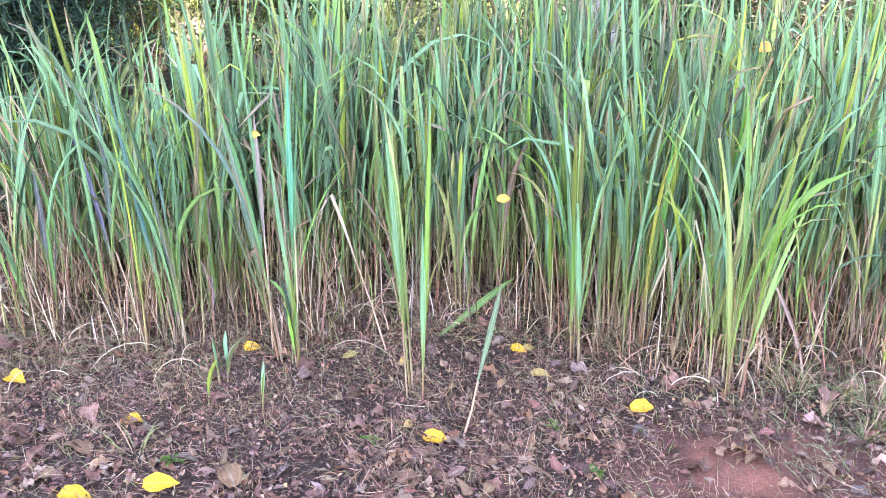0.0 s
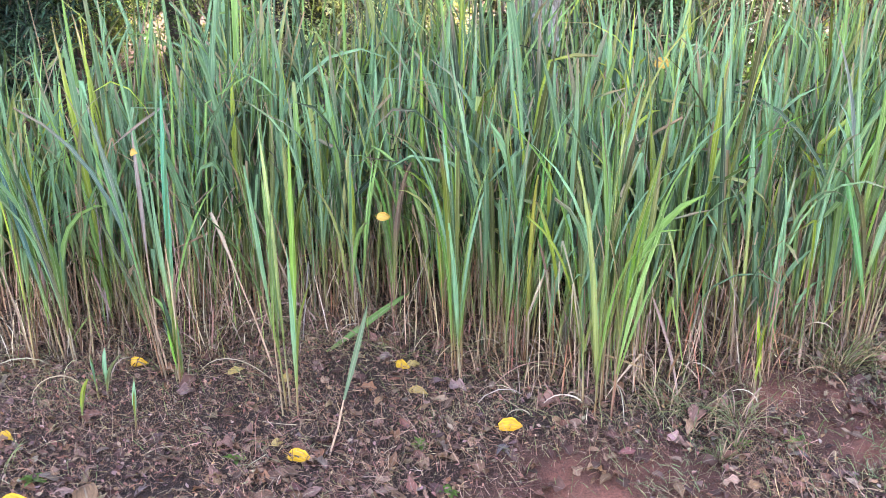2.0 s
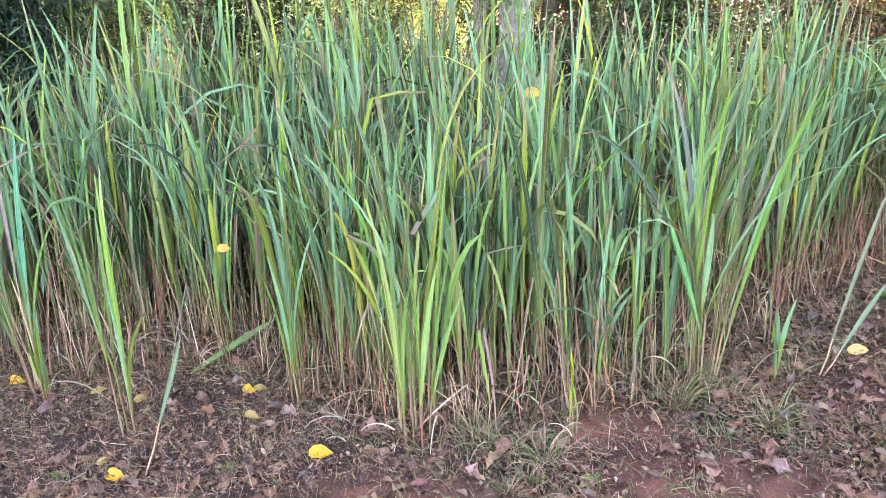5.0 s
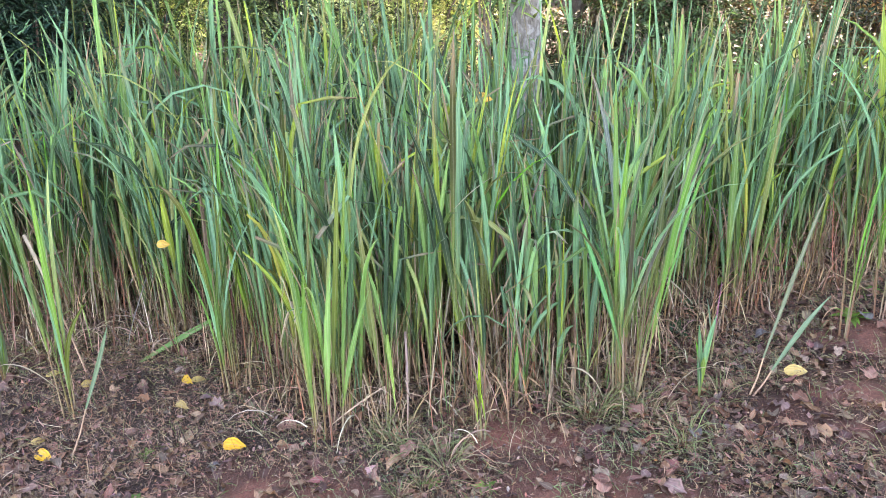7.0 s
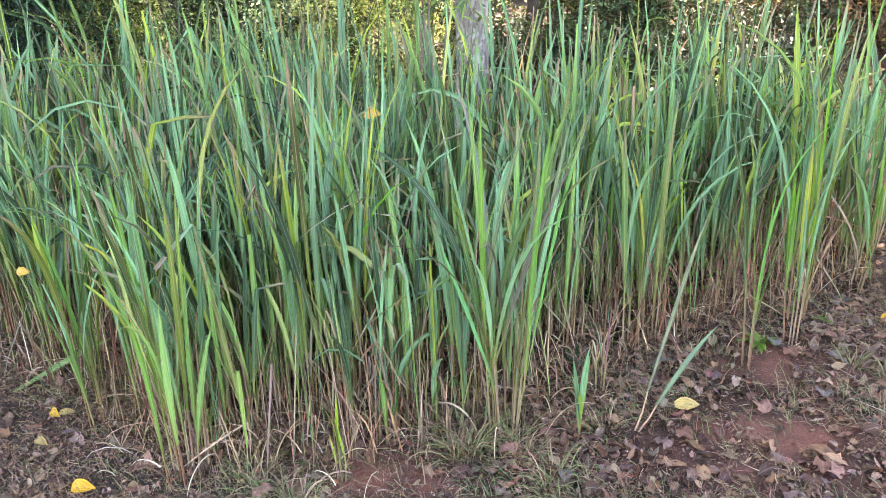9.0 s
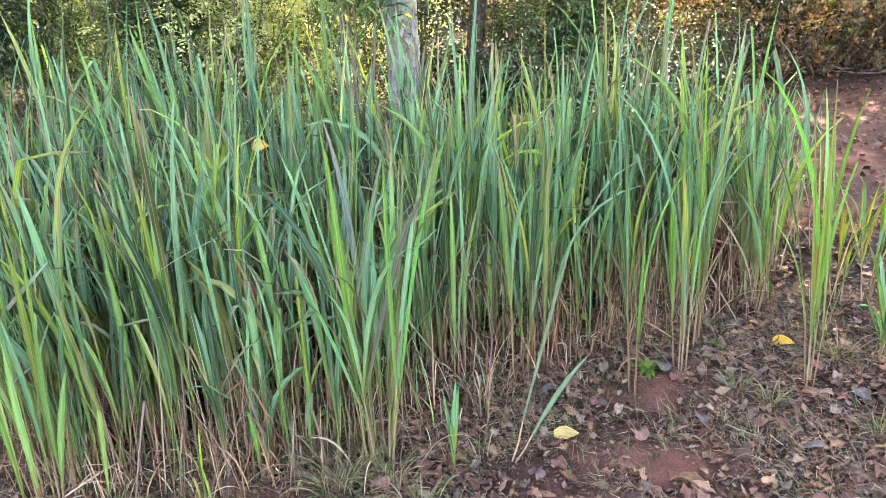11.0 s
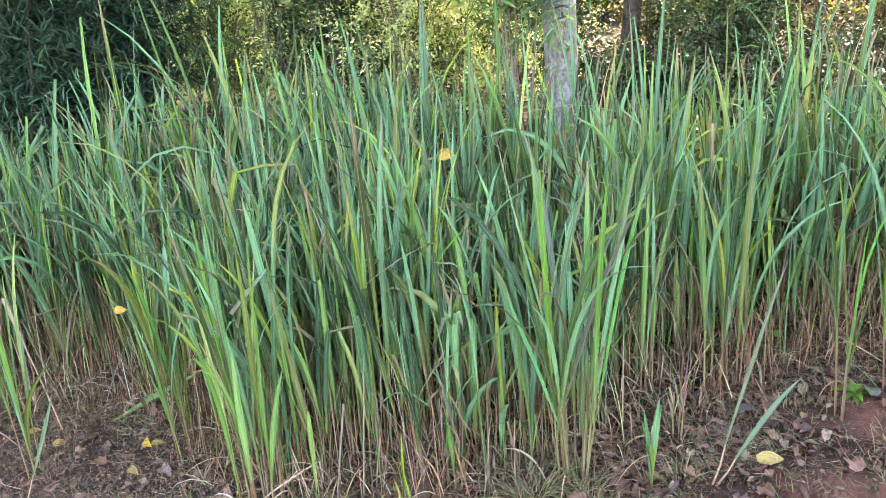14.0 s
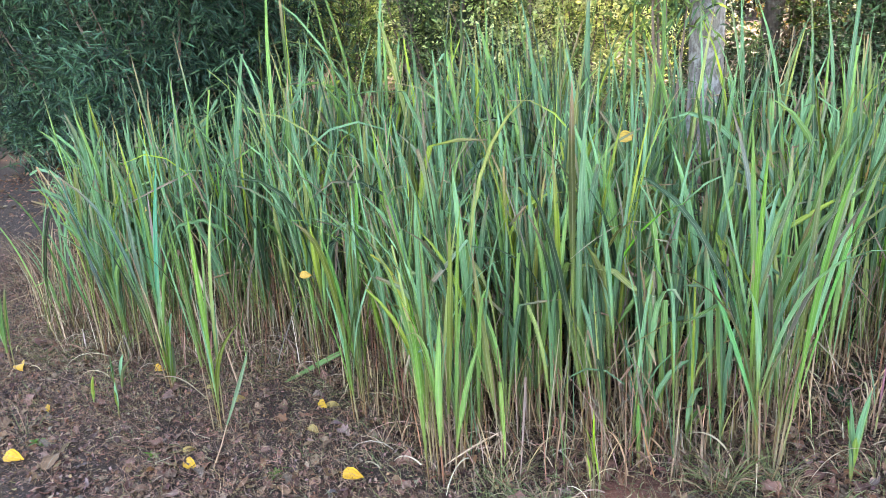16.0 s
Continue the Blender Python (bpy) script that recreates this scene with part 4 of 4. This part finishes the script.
def bush(x, y, canes, height, spread, leaves, size, slim, cols, label, droop=(-60, 25), low=0.1, lean=(0.0, 0.0), clump=0.3, mat=None):
    """A shrub: canes from one foot, each with tufts of leaves on its side twigs."""
    root = new("shrub")
    root.location = (x, y, land(x, y))
    tagged(root, label, "shrub", "shrubs of the wood")
    ends = []
    for i in range(canes):
        a = uni(0, 2 * math.pi)
        h = height * uni(0.6, 1.0)
        r = spread * math.sqrt(rng.random())
        g = Geo()
        f = uni(0, 0.3) * r
        path = limb(g, (math.cos(a) * f, math.sin(a) * f, -0.03), (math.cos(a) * r + lean[0] * h, math.sin(a) * r + lean[1] * h, h), uni(0.006, 0.016), 0.003, 0.07 * spread, (0.1, 0.08, 0.05))
        g.object("cane", TWIG, root)
        ends.append(path)
    tufts = max(20, leaves // 12)
    mids = []
    for i in range(tufts):
        path = rng.choice(ends)
        q = low + (1 - low) * rng.random()
        k = min(len(path) - 2, int(q * (len(path) - 1)))
        mids.append(Vector(path[k]).lerp(Vector(path[k + 1]), rng.random()) + Vector((rng.gauss(0, clump), rng.gauss(0, clump), rng.gauss(0, clump * 0.7))))
    mids = np.array(mids)
    pick = cloud_rng.integers(0, tufts, leaves)
    az, pt = cloud_rng.uniform(0, 6.3, tufts)[pick] + cloud_rng.normal(0, 0.7, leaves), np.radians(cloud_rng.uniform(*droop, tufts))[pick] + cloud_rng.normal(0, 0.35, leaves)
    tone = cloud_colours(tufts, cols, 0.4)[pick] * cloud_rng.uniform(0.75, 1.25, (leaves, 1))
    spots = mids[pick] + cloud_rng.normal(0, 0.75 * size, (leaves, 3))
    keep = spots[:, 2] > 0.02
    leaf_cloud("foliage", spots[keep], az[keep], pt[keep], (size * cloud_rng.uniform(0.7, 1.3, leaves))[keep], (size * slim * cloud_rng.uniform(0.8, 1.2, leaves))[keep], tone[keep], mat or FOLIAGE, root)


CANE = ((0.03, 0.085, 0.07), (0.09, 0.27, 0.2), (0.12, 0.34, 0.22), (0.05, 0.17, 0.13), (0.2, 0.44, 0.27))
MIXED = ((0.24, 0.48, 0.2), (0.6, 0.8, 0.4), (0.12, 0.27, 0.12), (0.05, 0.12, 0.06))
# over-bright, near-white tints paint sunlight and glints onto these leaves
SUNLIT_TINT = ((0.14, 0.26, 0.09), (1.15, 1.4, 0.75), (0.8, 1.1, 0.5), (1.4, 1.5, 0.95))
RUSSET = ((0.09, 0.06, 0.04), (0.36, 0.24, 0.13), (0.32, 0.21, 0.14), (0.34, 0.31, 0.14), (0.26, 0.3, 0.12))
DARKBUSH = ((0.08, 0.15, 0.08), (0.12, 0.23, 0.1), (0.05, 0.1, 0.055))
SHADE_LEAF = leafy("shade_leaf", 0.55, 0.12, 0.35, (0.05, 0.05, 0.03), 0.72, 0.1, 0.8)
NARROW = "dark blue-green shrub with drooping narrow leaves"
for x, y, h in ((-3.6, 5.3, 3.2), (-3.4, 6.3, 3.0), (-5.2, 5.6, 3.2), (-4.2, 6.7, 3.6), (-6.8, 6.4, 3.4)):
    bush(x, y, 18, h, 0.95, 13500, 0.155, 0.1, CANE, NARROW, (-60, 10), 0.05, clump=0.28, mat=SHADE_LEAF)
for x, y, h in ((-1.5, 7.0, 2.4), (-1.2, 7.9, 2.6), (-2.9, 7.6, 3.0), (-2.0, 9.0, 3.0), (-3.3, 8.7, 1.6), (-3.9, 9.3, 1.7)):
    bush(x, y, 14, h, 0.75, 13000, 0.042, 0.42, MIXED, "mid-green shrub with small glossy leaves")
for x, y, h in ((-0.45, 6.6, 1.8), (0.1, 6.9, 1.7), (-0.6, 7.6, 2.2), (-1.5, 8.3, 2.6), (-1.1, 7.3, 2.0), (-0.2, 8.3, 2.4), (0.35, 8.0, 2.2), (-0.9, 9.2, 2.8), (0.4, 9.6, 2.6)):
    bush(x, y, 12, h, 0.7, 7500, 0.042, 0.55, SUNLIT_TINT, "yellow-green shrub behind the trunk, sunlight painted into its leaf tints", (-40, 40), 0.05, clump=0.25)
for x, y, h in ((2.75, 4.75, 0.55), (3.1, 5.1, 0.6), (2.3, 5.0, 0.6)):
    bush(x, y, 10, h, 0.4, 1300, 0.045, 0.5, MIXED[:1] + MIXED[2:] + SUNLIT_TINT[:1], 'low green bush behind the end of the bed', (-40, 40), 0.05, clump=0.16)
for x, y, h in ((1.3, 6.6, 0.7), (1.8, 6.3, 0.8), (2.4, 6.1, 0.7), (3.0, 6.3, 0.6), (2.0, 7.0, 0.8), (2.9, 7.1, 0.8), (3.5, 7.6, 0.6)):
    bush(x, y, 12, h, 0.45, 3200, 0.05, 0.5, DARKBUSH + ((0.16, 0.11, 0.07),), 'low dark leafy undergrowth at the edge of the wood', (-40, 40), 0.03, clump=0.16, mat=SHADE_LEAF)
# dark bushes added as the shade behind the stems at the right end
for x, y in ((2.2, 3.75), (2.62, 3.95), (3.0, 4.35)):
    bush(x, y, 8, 0.5, 0.3, 1500, 0.045, 0.5, DARKBUSH + MIXED[2:3], 'low dark leafy growth added to shade the gaps behind the grass stems', (-40, 40), 0.05, clump=0.13)
bush(0.98, 5.5, 6, 2.5, 0.28, 800, 0.14, 0.16, ((0.14, 0.38, 0.22), (0.2, 0.46, 0.22), (0.3, 0.5, 0.18)), "leafy shoots with narrow leaves beside the trunk", (-50, 10), 0.5, clump=0.1)
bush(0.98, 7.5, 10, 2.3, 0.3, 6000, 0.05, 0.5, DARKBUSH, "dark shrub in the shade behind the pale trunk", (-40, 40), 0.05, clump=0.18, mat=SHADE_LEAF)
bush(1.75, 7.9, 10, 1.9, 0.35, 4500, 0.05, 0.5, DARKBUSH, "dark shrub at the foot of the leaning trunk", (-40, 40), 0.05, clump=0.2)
# narrow column of near-black leaves, added for the deep shade between shrubs
bush(-1.0, 6.7, 9, 2.5, 0.2, 4000, 0.06, 0.4, ((0.05, 0.1, 0.06), (0.08, 0.14, 0.07)), "near-black shrub standing in for deep shade beside sunlit leaves", (-50, 30), 0.05, clump=0.18)
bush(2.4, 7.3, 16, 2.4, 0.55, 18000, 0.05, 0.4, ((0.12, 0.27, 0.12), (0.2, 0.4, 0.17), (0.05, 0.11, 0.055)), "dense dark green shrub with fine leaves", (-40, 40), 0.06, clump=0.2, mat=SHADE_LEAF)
bush(4.3, 8.9, 10, 1.7, 0.5, 7000, 0.055, 0.5, DARKBUSH, "dark glossy-leaved shrub on the bank", (-40, 40), 0.3, clump=0.18)
for x, y, h in ((4.7, 8.4, 0.8), (5.3, 8.6, 0.8), (4.2, 8.3, 0.6), (5.9, 8.4, 0.8)):
    bush(x, y, 26, h, 0.7, 3000, 0.05, 0.5, ((0.07, 0.045, 0.035), (0.75, 0.42, 0.22), (0.5, 0.33, 0.22), (0.34, 0.36, 0.14)), "russet brush of bare twigs and withered leaves", (-60, 40), 0.03, clump=0.2)
for x, y, h in ((4.9, 9.2, 0.9), (5.8, 8.9, 1.0), (3.6, 8.9, 0.9), (6.6, 8.6, 1.0), (1.9, 9.0, 1.8), (3.4, 9.8, 2.0), (5.4, 10.0, 1.9), (6.6, 9.4, 2.0), (2.6, 10.6, 2.4), (4.4, 11.0, 2.4), (6.2, 11.6, 2.6)):
    bush(x, y, 22, h, 1.0, 3600, 0.06, 0.5, RUSSET, "russet and brown brush with withered leaves", (-60, 40), 0.03)
for i in range(18):
    a = -1.2 + 2.2 * i / 17
    d = uni(12.5, 15)
    low = -0.25 < a < 0.75
    bush(1 + math.sin(a) * d, 1 + math.cos(a) * d, 12, uni(1.5, 2.0) if low else uni(2.8, 3.6), 1.6, 8000, 0.13, 0.55, MIXED if i < 9 else MIXED + RUSSET[3:], "distant leafy edge of the wood", (-50, 40), 0.0, clump=0.5)


def brushwood(x, y, length, count):
    """A heap of bare twigs on the litter."""
    root = new("brushwood")
    root.location = (x, y, land(x, y))
    tagged(root, "heap of bare grey-brown twigs on the litter", "brushwood", "brushwood")
    for i in range(count):
        g = Geo()
        a = uni(0, math.pi)
        q = Vector((uni(-length, length), uni(-0.4, 0.4), 0.01))
        end = q + Vector((math.cos(a) * uni(0.3, 0.9), math.sin(a) * 0.4, uni(0.05, 0.6)))
        limb(g, q, end, uni(0.002, 0.006), 0.0012, 0.08, (0.2, 0.15, 0.12), 5, 5)
        g.object("twig", TWIG, root)


brushwood(4.6, 8.5, 1.0, 90)
brushwood(3.3, 8.2, 0.7, 50)
brushwood(5.9, 8.3, 0.9, 70)


def shade_fill_leaves():
    '''Low leaves on the bed floor behind the first ranks; near-black tints paint shade.'''
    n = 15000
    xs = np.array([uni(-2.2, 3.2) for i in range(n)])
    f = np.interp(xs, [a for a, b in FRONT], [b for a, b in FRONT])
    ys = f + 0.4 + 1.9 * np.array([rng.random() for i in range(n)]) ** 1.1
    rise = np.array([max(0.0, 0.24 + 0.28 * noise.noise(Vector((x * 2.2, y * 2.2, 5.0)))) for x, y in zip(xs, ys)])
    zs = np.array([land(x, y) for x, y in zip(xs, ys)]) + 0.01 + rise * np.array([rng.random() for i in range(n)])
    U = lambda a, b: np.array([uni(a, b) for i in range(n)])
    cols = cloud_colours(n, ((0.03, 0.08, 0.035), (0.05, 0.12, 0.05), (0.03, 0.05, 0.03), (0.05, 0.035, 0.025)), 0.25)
    ob = leaf_cloud("shade_fill_leaves", np.stack([xs, ys, zs], 1), U(0, 6.28), U(-0.6, 0.6), U(0.03, 0.08), U(0.015, 0.04), cols, SHADE_LEAF)
    tagged(ob, "low green leaves under the tall grass, tinted near-black for its shade", "undergrowth", kind="stuff")


shade_fill_leaves()


# ---- things left at the edge of the wood ----
def pipe(a, b, r, label):
    root = new("pipe")
    a, b = Vector(a), Vector(b)
    root.location = a
    tagged(root, label, "pipe", "white pipes")
    g = Geo()
    d = b - a
    tube(g, [(0, 0, 0), tuple(d * 0.5), tuple(d)], (r, r), (1, 1, 1), 16)
    tube(g, [tuple(d), (0, 0, 0)], (r * 0.86, r * 0.86), (1, 1, 1), 16)
    g.object("barrel", PIPE, root)
    n = d.normalized()
    g = Geo()
    tube(g, [tuple(-n * 0.004), tuple(n * 0.05)], (r * 1.15, r * 1.15), (1, 1, 1), 16)
    g.object("socket", PIPE, root)


pipe((5.16, 8.0, land(5.16, 8.0) + 0.54), (6.6, 8.1, land(6.6, 8.1) + 0.75), 0.02, "white plastic pipe resting on the brush")
pipe((5.3, 8.0, land(5.3, 8.0) + 0.03), (6.8, 8.3, land(6.8, 8.3) + 0.03), 0.02, "white plastic pipe lying on the litter")


def bag(x, y):
    bm = bmesh.new()
    bmesh.ops.create_icosphere(bm, subdivisions=4, radius=0.14)
    for v in bm.verts:
        k = 1 + 0.35 * noise.noise(v.co * 9) + 0.2 * noise.noise(v.co * 22)
        v.co = Vector((v.co.x * 1.2 * k, v.co.y * k, max(-0.055, v.co.z * 0.55 * k)))
    me = bpy.data.meshes.new("rubbish_bag")
    bm.to_mesh(me)
    bm.free()
    me.polygons.foreach_set("use_smooth", np.ones(len(me.polygons), bool))
    me.materials.append(BAG)
    ob = new("rubbish_bag", me)
    ob.location = (x, y, land(x, y) + 0.05)
    tagged(ob, "crumpled black plastic bag on the red soil", "plastic bag")


bag(4.67, 5.8)
